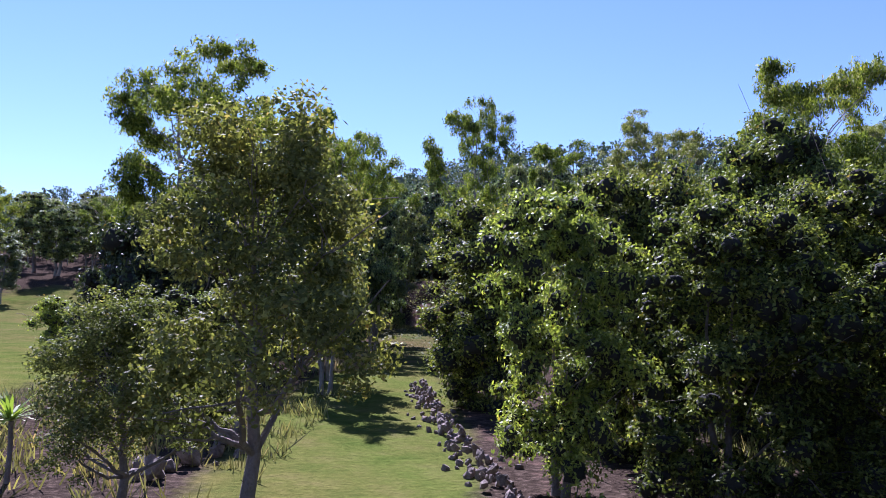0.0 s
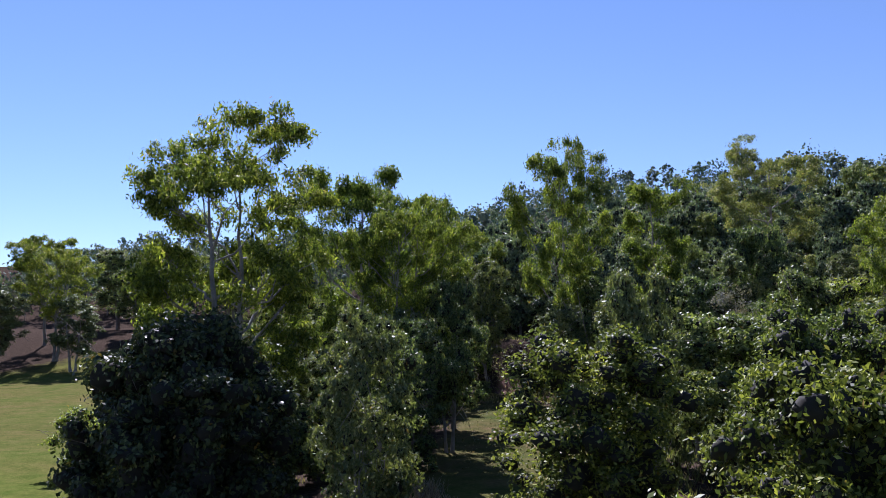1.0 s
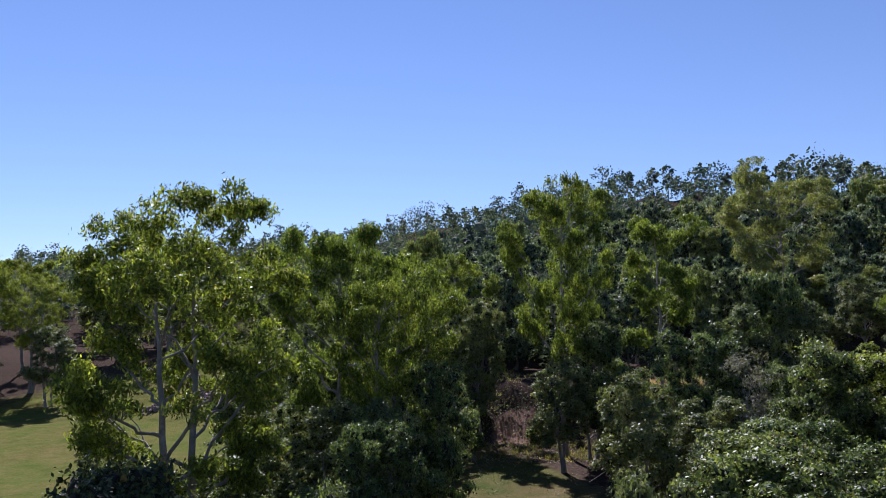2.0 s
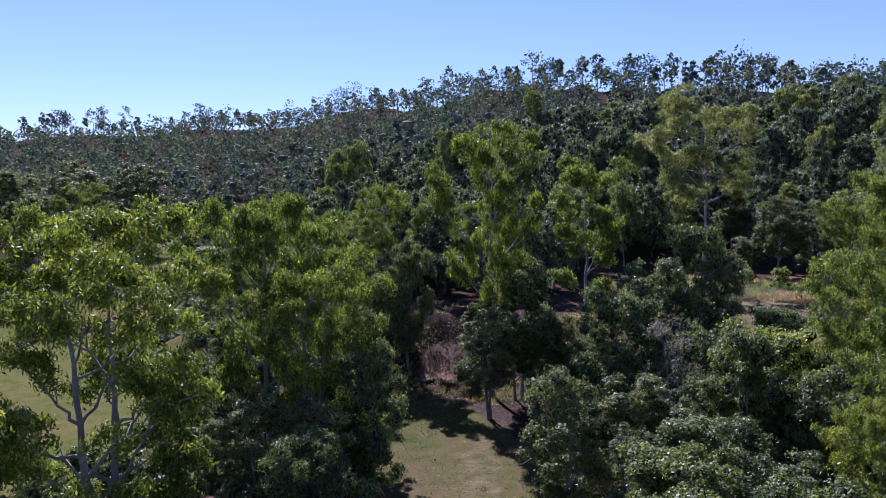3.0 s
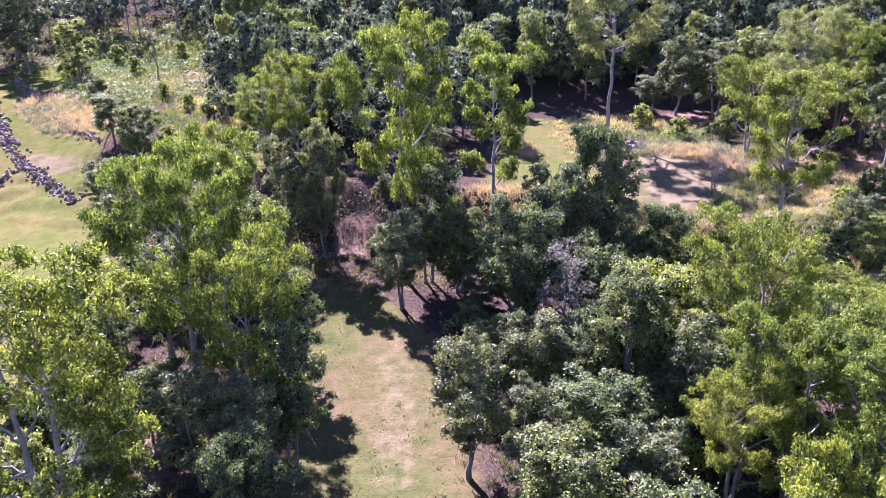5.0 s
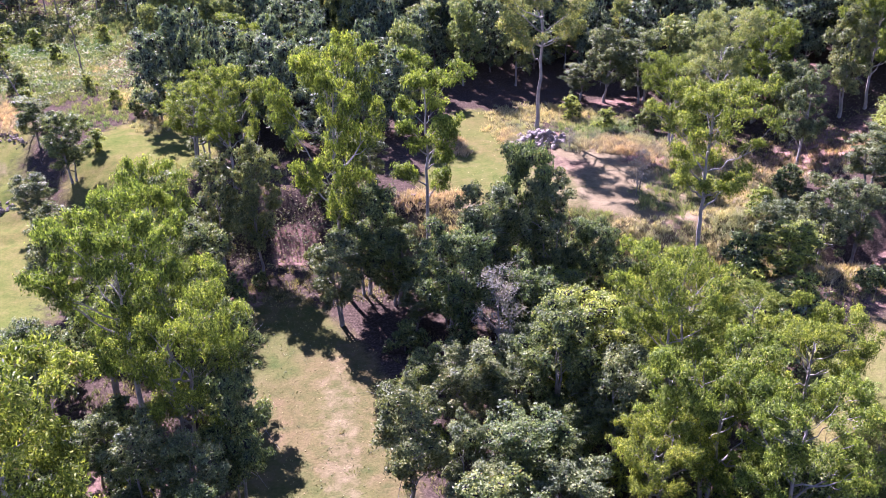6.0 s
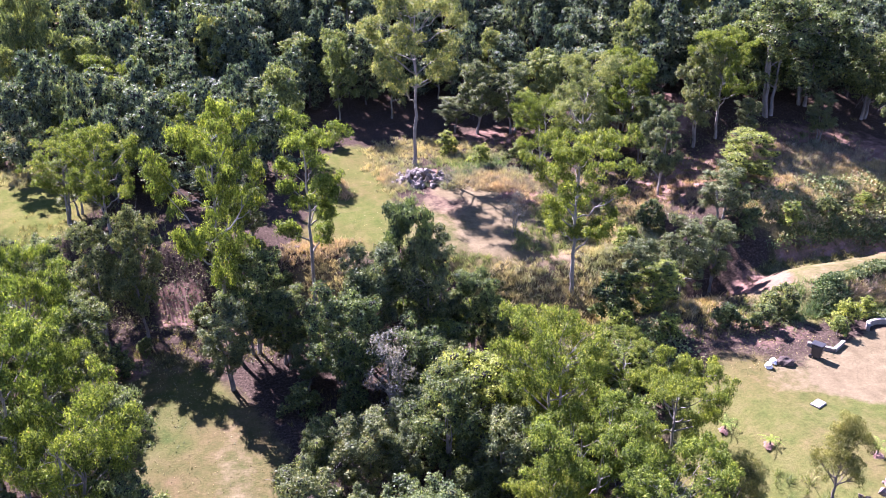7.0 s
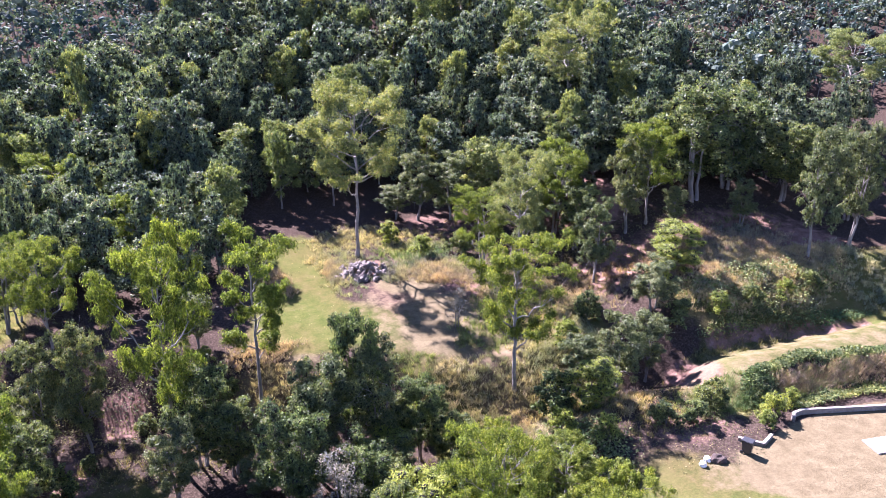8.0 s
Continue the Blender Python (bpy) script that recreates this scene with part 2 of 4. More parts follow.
def cover(x, y):
    """Shares of mown grass, bare tan earth and red soil."""
    foot = 62 - 0.42 * np.clip(x - 2, 0, 26) + 0.35 * np.clip(-x, 0, 40)
    lawn = blot(x, y, -0.6, 40, 5.0, 15, 3) + blot(x, y, -3.8, 54, 3.4, 6, 10) + blot(x, y, -2.8, 12, 2.6, 24, 3)
    lawn = lawn + blot(x, y, -40, 66, 18, 30, 20) + blot(x, y, -24, 24, 9, 30, 10) + blot(x, y, -16, 82, 7, 10) + blot(x, y, -41, 103, 7, 18, 32)
    lawn = lawn + 0.9 * blot(x, y, 15.5, 79, 4.6, 11, -14) + 0.85 * blot(x, y, 15.5, 68.5, 7, 4.5, 5) + 0.5 * blot(x, y, 26, 64, 8, 6)
    lawn = lawn + blot(x, y, 33, 30, 7.5, 12, 0) + 0.8 * blot(x, y, 46, 24, 14, 14) + 0.6 * blot(x, y, -36, 126, 16, 16) + 0.8 * blot(x, y, 62, 57, 16, 5, -6) + 0.75 * along(x, y, ROAD, 4.2)
    lawn = lawn + 0.8 * blot(x, y, 36, 62, 5, 8) + 0.7 * blot(x, y, 26, 50, 5, 7)
    tracks = 0.48 * blot(x, y, 0.5, 41, 1.7, 11, -2, 0.8) + 0.26 * (blot(x, y, -2.2, 10, 0.45, 14, 3, 0.6) + blot(x, y, -3.6, 10, 0.35, 14, 3, 0.6))
    tan = tracks + 0.95 * blot(x, y, 50, 36.5, 11.5, 5.2, 0, 0.15) + 0.55 * blot(x, y, 39, 38, 5, 2.5, 0, 0.5) + 0.5 * along(x, y, ROAD, 3.5, 0.3)
    tan = tan + 0.46 * blot(x, y, 23.5, 68, 6.0, 7.5, -20) + 0.62 * blot(x, y, 10, 63, 5.5, 2.0, 0) + 0.6 * blot(x, y, 27, 75.5, 4, 3) + 0.7 * blot(x, y, -27, 112, 6, 5) + 0.6 * blot(x, y, -34, 86, 5, 2, -30)
    red = 0.1 * sst(0.1, 0.4, (y - foot) / 6.5) * (1 - sst(0.7, 1.1, (y - foot) / 6.5)) * blot(x, y, 4, 66, 14, 30)
    red = red + 0.85 * blot(x, y, 30, 75, 6, 4, -30) + 0.3 * blot(x, y, -1.4, 58.5, 2.0, 4.0, -10) + 0.95 * blot(x, y, -2.2, 65.0, 1.9, 1.8) + 0.55 * blot(x, y, -37, 101, 5, 12, 38) + 0.5 * blot(x, y, 28, 57, 3, 4) + 0.8 * blot(x, y, 60, 63, 12, 4, -6)
    red = red + 0.35 * blot(x, y, 0.6, 12, 1.0, 14, 3) + 0.6 * blot(x, y, -18, 129, 5, 2.5) + 0.6 * along(x, y, [(p, q + 3.9) for p, q in ROAD[1:5]], 0.9)
    red = red + 0.8 * blot(x, y, 43.8, 50.6, 2.0, 3.4, -10) + 0.6 * blot(x, y, 22.5, 79, 2.8, 2.5) + 0.55 * blot(x, y, -6, 59, 2, 3) + 0.5 * blot(x, y, -11, 40, 3, 6) + 0.5 * blot(x, y, 35, 88, 5, 4) + 0.5 * blot(x, y, 39, 44, 4, 2.5)
    red = red + 0.6 * blot(x, y, 60, 68, 12, 5, -6) + 0.6 * blot(x, y, 50, 80, 5, 6) + 0.55 * blot(x, y, 46, 68, 5, 5)
    lawn = lawn + 0.85 * blot(x, y, 31, 61, 9, 16, -15)
    red = red + 0.5 * blot(x, y, 27, 72, 6, 8)
    tan = tan + 0.48 * blot(x, y, 31, 60, 8, 12) + 0.4 * blot(x, y, 59, 58.6, 11, 3.4, -5) + 0.42 * blot(x, y, 33, 52, 5, 4)
    dryness = blot(x, y, 0, 46, 12, 18, 0, 0.5) + 0.45 * blot(x, y, 18, 76, 14, 16) + 0.6 * blot(x, y, 60, 54, 24, 10) + 0.9 * blot(x, y, 32, 60, 11, 18) + 0.55 * blot(x, y, 38, 27, 16, 15) + 0.3 * blot(x, y, -34, 70, 24, 40) + 0.2
    return np.stack([np.clip(lawn, 0, 1), np.clip(tan, 0, 1), np.clip(red, 0, 1), np.clip(dryness, 0, 1)], -1)


def raw_mesh(name, verts, quads, mat, smooth=False, inner=None, split=0):
    """A mesh straight from arrays: verts (n, 3), quads (m, 4) or triangles (m, 3)."""
    me = bpy.data.meshes.new(name)
    verts, quads = np.asarray(verts, np.float32), np.asarray(quads, np.int32)
    k = quads.shape[1]
    me.vertices.add(len(verts))
    me.vertices.foreach_set("co", verts.ravel())
    me.loops.add(quads.size)
    me.loops.foreach_set("vertex_index", quads.ravel())
    me.polygons.add(len(quads))
    me.polygons.foreach_set("loop_start", np.arange(0, quads.size, k, dtype=np.int32))
    me.polygons.foreach_set("use_smooth", np.full(len(quads), smooth))
    me.materials.append(mat)
    if inner:
        me.materials.append(inner)
        me.polygons.foreach_set("material_index", (np.arange(len(quads)) >= split).astype(np.int32))
    me.update(calc_edges=True)
    return me


def spread(a, b, step, far, grow=1.16):
    """Even steps from a to b, growing ones out to far on both sides."""
    mid, out = list(np.arange(a, b + step, step)), []
    for way, end in ((-1, a), (1, mid[-1])):
        s, p, side = step, end, []
        while abs(p - end) < far:
            s *= grow
            p += way * s
            side.append(p)
        out.append(side)
    return np.array(out[0][::-1] + mid + out[1])


def build_ground():
    xs, ys = spread(-45, 66, 0.6, 2600), spread(-14, 104, 0.6, 2600)
    gx, gy = np.meshgrid(xs, ys)
    gz = ground_z(gx, gy)
    n, m = gx.shape
    i = np.arange(n * m).reshape(n, m)
    quads = np.stack([i[:-1, :-1], i[:-1, 1:], i[1:, 1:], i[1:, :-1]], -1).reshape(-1, 4)
    me = raw_mesh("ground", np.stack([gx, gy, gz], -1).reshape(-1, 3), quads, ground_material(), True)
    layer = me.color_attributes.new("cover", "FLOAT_COLOR", "POINT")
    layer.data.foreach_set("color", cover(gx, gy).reshape(-1, 4).astype(np.float32).ravel())
    return tagged(new("ground", me), "grassy lawn, red soil banks and leaf litter rising to a wooded hill", "ground", kind="structure")


build_ground()


# ---- plants ----
RNG = np.random.default_rng(7)


def part(name, me, parent, label=""):
    ob = new(name, me)
    ob.parent = parent
    return tagged(ob, label)


def unit(v):
    return v / np.maximum(np.linalg.norm(v, axis=-1, keepdims=True), 1e-9)


def leaves(rng, spots, length, width, droop, up=0.35, out=0.9):
    """Pointed leaves as diamonds: verts and quads. droop: how much they hang; up and out: how much they face the sky and outwards."""
    centres, outward = spots
    n = len(centres)
    face = unit(rng.normal(size=(n, 3)) * 0.75 + outward * out + np.array([0, 0, up]))
    along = rng.normal(size=(n, 3)) + np.array([0, 0, -droop]) * 1.5
    along = unit(along - face * (along * face).sum(-1, keepdims=True) * 0.75)
    side = unit(np.cross(along, face))
    size = rng.uniform(0.6, 1.4, (n, 1))
    a, s = along * length * size * 0.5, side * width * size * 0.5
    v = np.stack([centres - a, centres + s - a * 0.1, centres + a, centres - s - a * 0.1], 1).reshape(-1, 3)
    return v, np.arange(4 * n).reshape(n, 4)


def in_clumps(rng, clumps, count, shell=0.6, tress=1):
    """Points near the skin of ellipsoid clumps (x, y, z, radius, flatness), more of them on the upper side, and the way out there."""
    c = np.array(clumps, float)
    weight = c[:, 3] ** 2
    pick = rng.choice(len(c), count, p=weight / weight.sum())
    way = rng.normal(size=(count, 3))
    flip = (way[:, 2] < -0.35) & (rng.random(count) < 0.6)
    way[flip, 2] *= -1
    way = unit(way)
    lump = 1 + 0.18 * np.sin(way[:, :1] * 5 + pick[:, None]) * np.sin(way[:, 1:2] * 4 + 2 * pick[:, None]) * 2
    r = (shell + (1 - shell) * rng.random((count, 1)) ** 0.7) * lump
    r = r * (1 + 0.25 * np.minimum(1.4, np.abs(rng.normal(size=(count, 1)))) * (rng.random((count, 1)) < 0.15))
    spots = c[pick, :3] + way * r * c[pick, 3:4] * np.stack([np.ones(count), np.ones(count), c[pick, 4]], -1)
    if tress > 1:
        spots, way = np.repeat(spots, tress, 0), np.repeat(way, tress, 0)
        drop = np.tile(np.arange(tress), count)[:, None]
        spots = spots + rng.normal(size=spots.shape) * 0.05 + way * 0.04 * drop * np.array([1, 1, 0]) - np.array([0, 0, 0.11]) * drop
    return spots, way


def ball_template():
    """A cube of 24 faces drawn out to a ball."""
    pts, faces, at = [], [], {}
    for axis in range(3):
        for sign in (-1, 1):
            grid = []
            for i in range(3):
                row = []
                for j in range(3):
                    p = [0.0, 0.0, 0.0]
                    p[axis], p[(axis + 1) % 3], p[(axis + 2) % 3] = sign, (i - 1) * 1.0, (j - 1) * 1.0
                    key = tuple(p)
                    if key not in at:
                        at[key] = len(pts)
                        pts.append(p)
                    row.append(at[key])
                grid.append(row)
            for i in range(2):
                for j in range(2):
                    f = [grid[i][j], grid[i + 1][j], grid[i + 1][j + 1], grid[i][j + 1]]
                    faces.append(f if sign > 0 else f[::-1])
    return unit(np.array(pts)), np.array(faces)


BALL_V, BALL_Q = ball_template()


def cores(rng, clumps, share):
    """Lumpy balls added to fill the inside of each clump, so that no light comes through."""
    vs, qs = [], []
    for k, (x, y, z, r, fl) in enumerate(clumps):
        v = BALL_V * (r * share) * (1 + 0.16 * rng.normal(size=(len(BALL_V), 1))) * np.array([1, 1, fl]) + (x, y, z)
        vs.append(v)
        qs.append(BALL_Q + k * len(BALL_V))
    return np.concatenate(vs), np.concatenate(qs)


def tube(points, radii, sides=6):
    """Verts and quads of a tapered tube along points."""
    p, rr = np.array(points, float), np.array(radii, float)
    n = len(p)
    way = unit(np.gradient(p, axis=0))
    side = unit(np.cross(way, np.array([0.31, 0.95, 0.05])))
    over = np.cross(side, way)
    a = np.linspace(0, 2 * math.pi, sides, endpoint=False)
    ring = np.cos(a)[None, :, None] * side[:, None] + np.sin(a)[None, :, None] * over[:, None]
    v = (p[:, None] + ring * rr[:, None, None]).reshape(-1, 3)
    i = np.arange(n * sides).reshape(n, sides)
    q = np.stack([i[:-1], np.roll(i[:-1], -1, 1), np.roll(i[1:], -1, 1), i[1:]], -1).reshape(-1, 4)
    return v, q


def joined(pieces):
    vs, qs, at = [], [], 0
    for v, q in pieces:
        vs.append(v)
        qs.append(q + at)
        at += len(v)
    return np.concatenate(vs), np.concatenate(qs)


def curve(rng, a, b, bend, steps=6, shake=0.02):
    a, b = np.array(a, float), np.array(b, float)
    t = np.linspace(0, 1, steps)[:, None]
    off = rng.normal(size=3) * bend * np.linalg.norm(b - a)
    wob = rng.normal(size=(steps, 3)) * shake * np.linalg.norm(b - a)
    wob[0] = wob[-1] = 0
    return a + (b - a) * t + off * (t * (1 - t)) * 2 + wob


def tree(name, rng, height, radius, bare, leaf, bark, count, length, width, droop, clumps_n, clump_r, flat, stems=1, shape="gum", girth=None, up=0.4, limbs=6, core=0.0):
    """A tree on its own base at the origin: trunk with limbs up to clumps of leaves. bare: height of the lowest leaves."""
    ob = new(name)
    girth = girth or height * 0.013 + 0.03
    clumps = []
    for k in range(clumps_n):
        f = (k + rng.random()) / clumps_n
        z = bare + (height - bare) * f
        if shape == "gum":
            w = radius * (0.35 + 0.75 * math.sin(math.pi * min(1, 0.12 + 0.83 * f)) ** 0.8)
        elif shape == "dome":
            w = radius * max(0.12, (1 - f ** 2.2)) ** 0.5
        else:
            w = radius * (0.5 + 0.5 * math.sin(math.pi * f))
        a, d = k * 2.4 + rng.normal() * 0.5, w * math.sqrt(rng.uniform(0.12, 1)) * (0.9 if shape == "gum" else 0.8)
        r = clump_r * rng.uniform(0.65, 1.35)
        clumps.append((d * math.cos(a), d * math.sin(a), min(z, height - r * flat * 0.6), r, flat * rng.uniform(0.8, 1.25)))
    fine_clumps = []
    for cx, cy, cz, r, fl in clumps:
        for j in range(5):
            way = unit(rng.normal(size=3) + np.array([0.4 * cx / radius, 0.4 * cy / radius, 0.35]))
            k = r * rng.uniform(0.4, 1.0)
            fine_clumps.append((cx + way[0] * k, cy + way[1] * k, cz + way[2] * k * fl, r * rng.uniform(0.3, 0.58), fl * rng.uniform(0.75, 1.2)))
    stem_ends = []
    for s in range(stems):
        a = rng.uniform(0, 6.28) + s * 6.28 / stems
        lean = (0.02 + 0.07 * (stems > 1)) * height
        foot = (0.25 * (stems > 1) * math.cos(a), 0.25 * (stems > 1) * math.sin(a), -0.25)
        head = (lean * math.cos(a), lean * math.sin(a), height * (0.86 if shape == "gum" else 0.7))
        pts = curve(rng, foot, head, 0.03, 9, 0.008)
        rad = girth * np.linspace(1.0, 0.22, 9)
        rad[0] *= 1.35
        v, q = tube(pts, rad, 8)
        part("trunk", raw_mesh("trunk", v, q, bark, True), ob)
        stem_ends.append(pts)
    order = sorted(range(clumps_n), key=lambda k: -clumps[k][3])[:limbs]
    for k in order:
        c = clumps[k]
        pts = stem_ends[k % stems]
        at = int(np.argmin(np.abs(pts[:, 2] - max(bare * 0.75, c[2] - 0.5 * math.hypot(c[0], c[1]) - 0.8))))
        pieces = []
        main = curve(rng, pts[at], c[:3], 0.1, 7)
        g = girth * (1 - 0.78 * at / 8)
        pieces.append(tube(main, np.linspace(g * 0.62, g * 0.14 + 0.006, 7), 5))
        for j in range(3):
            tip = np.array(c[:3]) + rng.normal(size=3) * c[3] * 0.6
            pieces.append(tube(curve(rng, main[3 + j], tip, 0.12, 4), np.linspace(g * 0.24, 0.008, 4), 4))
        v, q = joined(pieces)
        part("limb", raw_mesh("limb", v, q, bark, True), ob)
    hang = 4 if droop > 0.8 else 1
    v, q = leaves(rng, in_clumps(rng, fine_clumps, count // hang, 0.5, hang), length, width, droop, up)
    split = len(q)
    # shade between the leaves is painted on as near-black cores
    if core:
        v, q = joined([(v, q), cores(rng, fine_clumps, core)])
    part("crown", raw_mesh("crown", v, q, leaf, True, CORE_SHADE if core else None, split), ob)
    return ob


def gum(name, rng, height, radius, bare, leaf, bark, count, length, width, stems=1, girth=None, limbs=12, tuft=0.85, low=0.15, hang=3):
    """A gum tree: rising limbs that fork to tufts of hanging leaves, with gaps between them. low: how wide the lowest limbs reach, as a share of the widest."""
    ob = new(name)
    girth = girth or height * 0.012 + 0.03
    tufts, trunks, arms = [], [], []
    for k in range(stems):
        a = rng.uniform(0, 6.28) + k * 6.28 / stems
        lean = (0.012 + 0.085 * (stems > 1)) * height
        foot = (0.2 * (stems > 1) * math.cos(a), 0.2 * (stems > 1) * math.sin(a), -0.25)
        head = (lean * math.cos(a), lean * math.sin(a), height * 0.84)
        pts = curve(rng, foot, head, 0.025, 13, 0.004)
        rad = girth * np.linspace(1.0, 0.14, 13) ** 0.9
        rad[0] *= 1.35
        trunks.append(pts)
        part("trunk", raw_mesh("trunk", *tube(pts, rad, 8), bark, True), ob)
        tufts.append((*(pts[-1] + (0, 0, 0.25)), tuft * rng.uniform(0.75, 1.0), 0.85))
    for k in range(limbs):
        f = (k + 0.3 + 0.5 * rng.random()) / limbs
        pts = trunks[k % stems]
        root = pts[min(11, int(np.argmin(np.abs(pts[:, 2] - (bare * 0.8 + (height * 0.84 - bare * 0.8) * f)))))]
        wide = radius * (low + (1 - low) * math.sin(math.pi * min(1, 0.2 + 0.62 * f)) ** 0.9) * rng.uniform(0.6, 1.0)
        a = k * 2.4 + rng.normal() * 0.35
        top = min(height - 0.35, root[2] + wide * rng.uniform(0.55, 1.05))
        end = np.array([root[0] + wide * math.cos(a), root[1] + wide * math.sin(a), top])
        main = curve(rng, root, end, 0.09, 8)
        main[1:-1, 2] -= np.sin(np.linspace(0, math.pi, 8))[1:-1] * 0.06 * wide
        g = girth * (1 - 0.8 * f) * 0.5
        pieces = [tube(main, np.linspace(g, g * 0.2 + 0.006, 8), 5)]
        tufts.append((*end, tuft * rng.uniform(0.7, 1.15), rng.uniform(0.55, 0.8)))
        for j in range(3 + (wide > 0.6 * radius)):
            at = 3 + j
            turn = a + (0.75 if j % 2 else -0.75) + rng.normal() * 0.35
            out = wide * rng.uniform(0.28, 0.5)
            tip = main[at] + (out * math.cos(turn), out * math.sin(turn), out * rng.uniform(0.35, 1.1))
            tip[2] = min(tip[2], height - 0.3)
            pieces.append(tube(curve(rng, main[at], tip, 0.12, 5), np.linspace(g * 0.42, 0.008, 5), 4))
            tufts.append((*tip, tuft * rng.uniform(0.65, 1.15), rng.uniform(0.6, 0.9)))
        part("limb", raw_mesh("limb", *joined(pieces), bark, True), ob)
    fine = []
    for x, y, z, r, fl in tufts:
        for j in range(5):
            way = unit(rng.normal(size=3) + np.array([0, 0, 0.25]))
            k = r * rng.uniform(0.3, 0.85)
            fine.append((x + way[0] * k, y + way[1] * k, z + way[2] * k * fl, r * rng.uniform(0.28, 0.52), fl * rng.uniform(0.8, 1.2)))
    v, q = leaves(rng, in_clumps(rng, fine, count // hang, 0.35, hang), length, width, 0.8, 0.3)
    part("crown", raw_mesh("crown", v, q, leaf, True), ob)
    return ob


PROTO = {}


def proto(kind):
    """The first plants of each kind; the rest are copies of them."""
    if kind in PROTO:
        return PROTO[kind]
    r = np.random.default_rng(sum(ord(c) * (k + 3) for k, c in enumerate(kind)))
    base, v = kind.split(":")
    v = int(v)
    if base == "gum":
        ob = gum("gum_tree", r, 14, 4.0, 3.6 if v == 1 else 4.6, GUM_LEAF, PALE_BARK, 66000 if v == 1 else 48000, 0.19, 0.06, 1 + v % 2, limbs=18 + 6 * (v % 2), tuft=0.95, low=0.42)
    elif base == "slim":
        ob = gum("slim_gum_tree", r, 14, 2.2, 4.8, GUM_LEAF, PALE_BARK, 32000, 0.18, 0.056, limbs=14, tuft=0.75, low=0.5, girth=0.15)
    elif base == "tall":
        ob = gum("tall_gum_tree", r, 20, 4.6, 9.0, PALE_LEAF, PALE_BARK, 50000, 0.2, 0.064, limbs=19, girth=0.2, tuft=1.12, low=0.35)
    elif base == "broad":
        ob = tree("broadleaf_tree", r, 9, 3.2, 2.3, BROAD_LEAF, PALE_BARK if v > 1 else DARK_BARK, 30000, 0.17, 0.095, 0.2, 30, 1.2, 0.75, 1 + v, "round", limbs=9, core=0.42)
    elif base == "grey":
        ob = tree("grey_green_tree", r, 9, 2.8, 2.6, GREY_LEAF, PALE_BARK, 26000, 0.16, 0.085, 0.3, 28, 1.0, 0.75, 2, "round", limbs=12, core=0.34)
    elif base == "dry":
        ob = tree("dry_grey_tree", r, 8, 2.2, 2.0, TWIG_LEAF, PALE_BARK, 3200, 0.2, 0.06, 0.2, 18, 1.0, 0.85, 2, "round", limbs=18)
    elif base == "bush":
        ob = tree("bush", r, 3, 1.6, 0.2, BUSH_LEAF, DARK_BARK, 7000, 0.14, 0.075, 0.2, 16, 0.7, 0.8, 2, "dome", limbs=4, core=0.5)
    elif base == "shrub":
        ob = tree("shrub", r, 2.4, 1.4, 0.15, BROAD_LEAF, DARK_BARK, 6000, 0.15, 0.09, 0.2, 14, 0.65, 0.8, 2, "dome", limbs=3, core=0.5)
    elif base == "fine":
        ob = tree("small_leaved_tree", r, 8, 2.8, 2.9, FINE_LEAF, DARK_BARK, 36000, 0.11, 0.056, 0.3, 42, 0.85, 0.8, 1, "dome", limbs=20, girth=0.17)
    elif base == "lush":
        ob = tree("bright_leafy_tree", r, 8, 2.6, 0.6, BUSH_LEAF, DARK_BARK, 34000, 0.14, 0.062, 0.4, 30, 1.1, 0.8, 2, "round", limbs=8, core=0.5)
    elif base == "edge":
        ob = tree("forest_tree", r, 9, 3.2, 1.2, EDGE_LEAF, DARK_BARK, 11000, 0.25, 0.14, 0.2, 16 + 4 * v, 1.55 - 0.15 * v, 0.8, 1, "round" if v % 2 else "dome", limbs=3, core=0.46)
    elif base == "belt":
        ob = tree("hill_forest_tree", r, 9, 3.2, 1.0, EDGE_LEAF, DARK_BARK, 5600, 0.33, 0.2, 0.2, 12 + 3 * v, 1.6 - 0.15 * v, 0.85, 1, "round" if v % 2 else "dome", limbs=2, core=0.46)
    elif base == "feather":
        ob = tree("feathery_forest_tree", r, 9, 3.0, 2.4, PALE_LEAF, PALE_BARK, 9000, 0.3, 0.13, 0.7, 20, 1.15, 0.7, 1, "dome", limbs=4)
    elif base == "dense":
        ob = tree("dense_round_tree", r, 6, 4.2, 0.2, BACKLIT_LEAF, DARK_BARK, 44000, 0.17, 0.1, 0.2, 60, 1.25, 0.85, 2, "dome", limbs=8, core=0.6)
    elif base == "near":
        ob = tree("dense_broadleaf_tree", r, 8, 2.8, 0.4, NEAR_LEAF, DARK_BARK, 42000, 0.132, 0.068, 0.3, 50, 1.1, 0.9, 2, "round", limbs=8, core=0.5)
    PROTO[kind] = ob
    ob["fresh"] = 1
    return ob


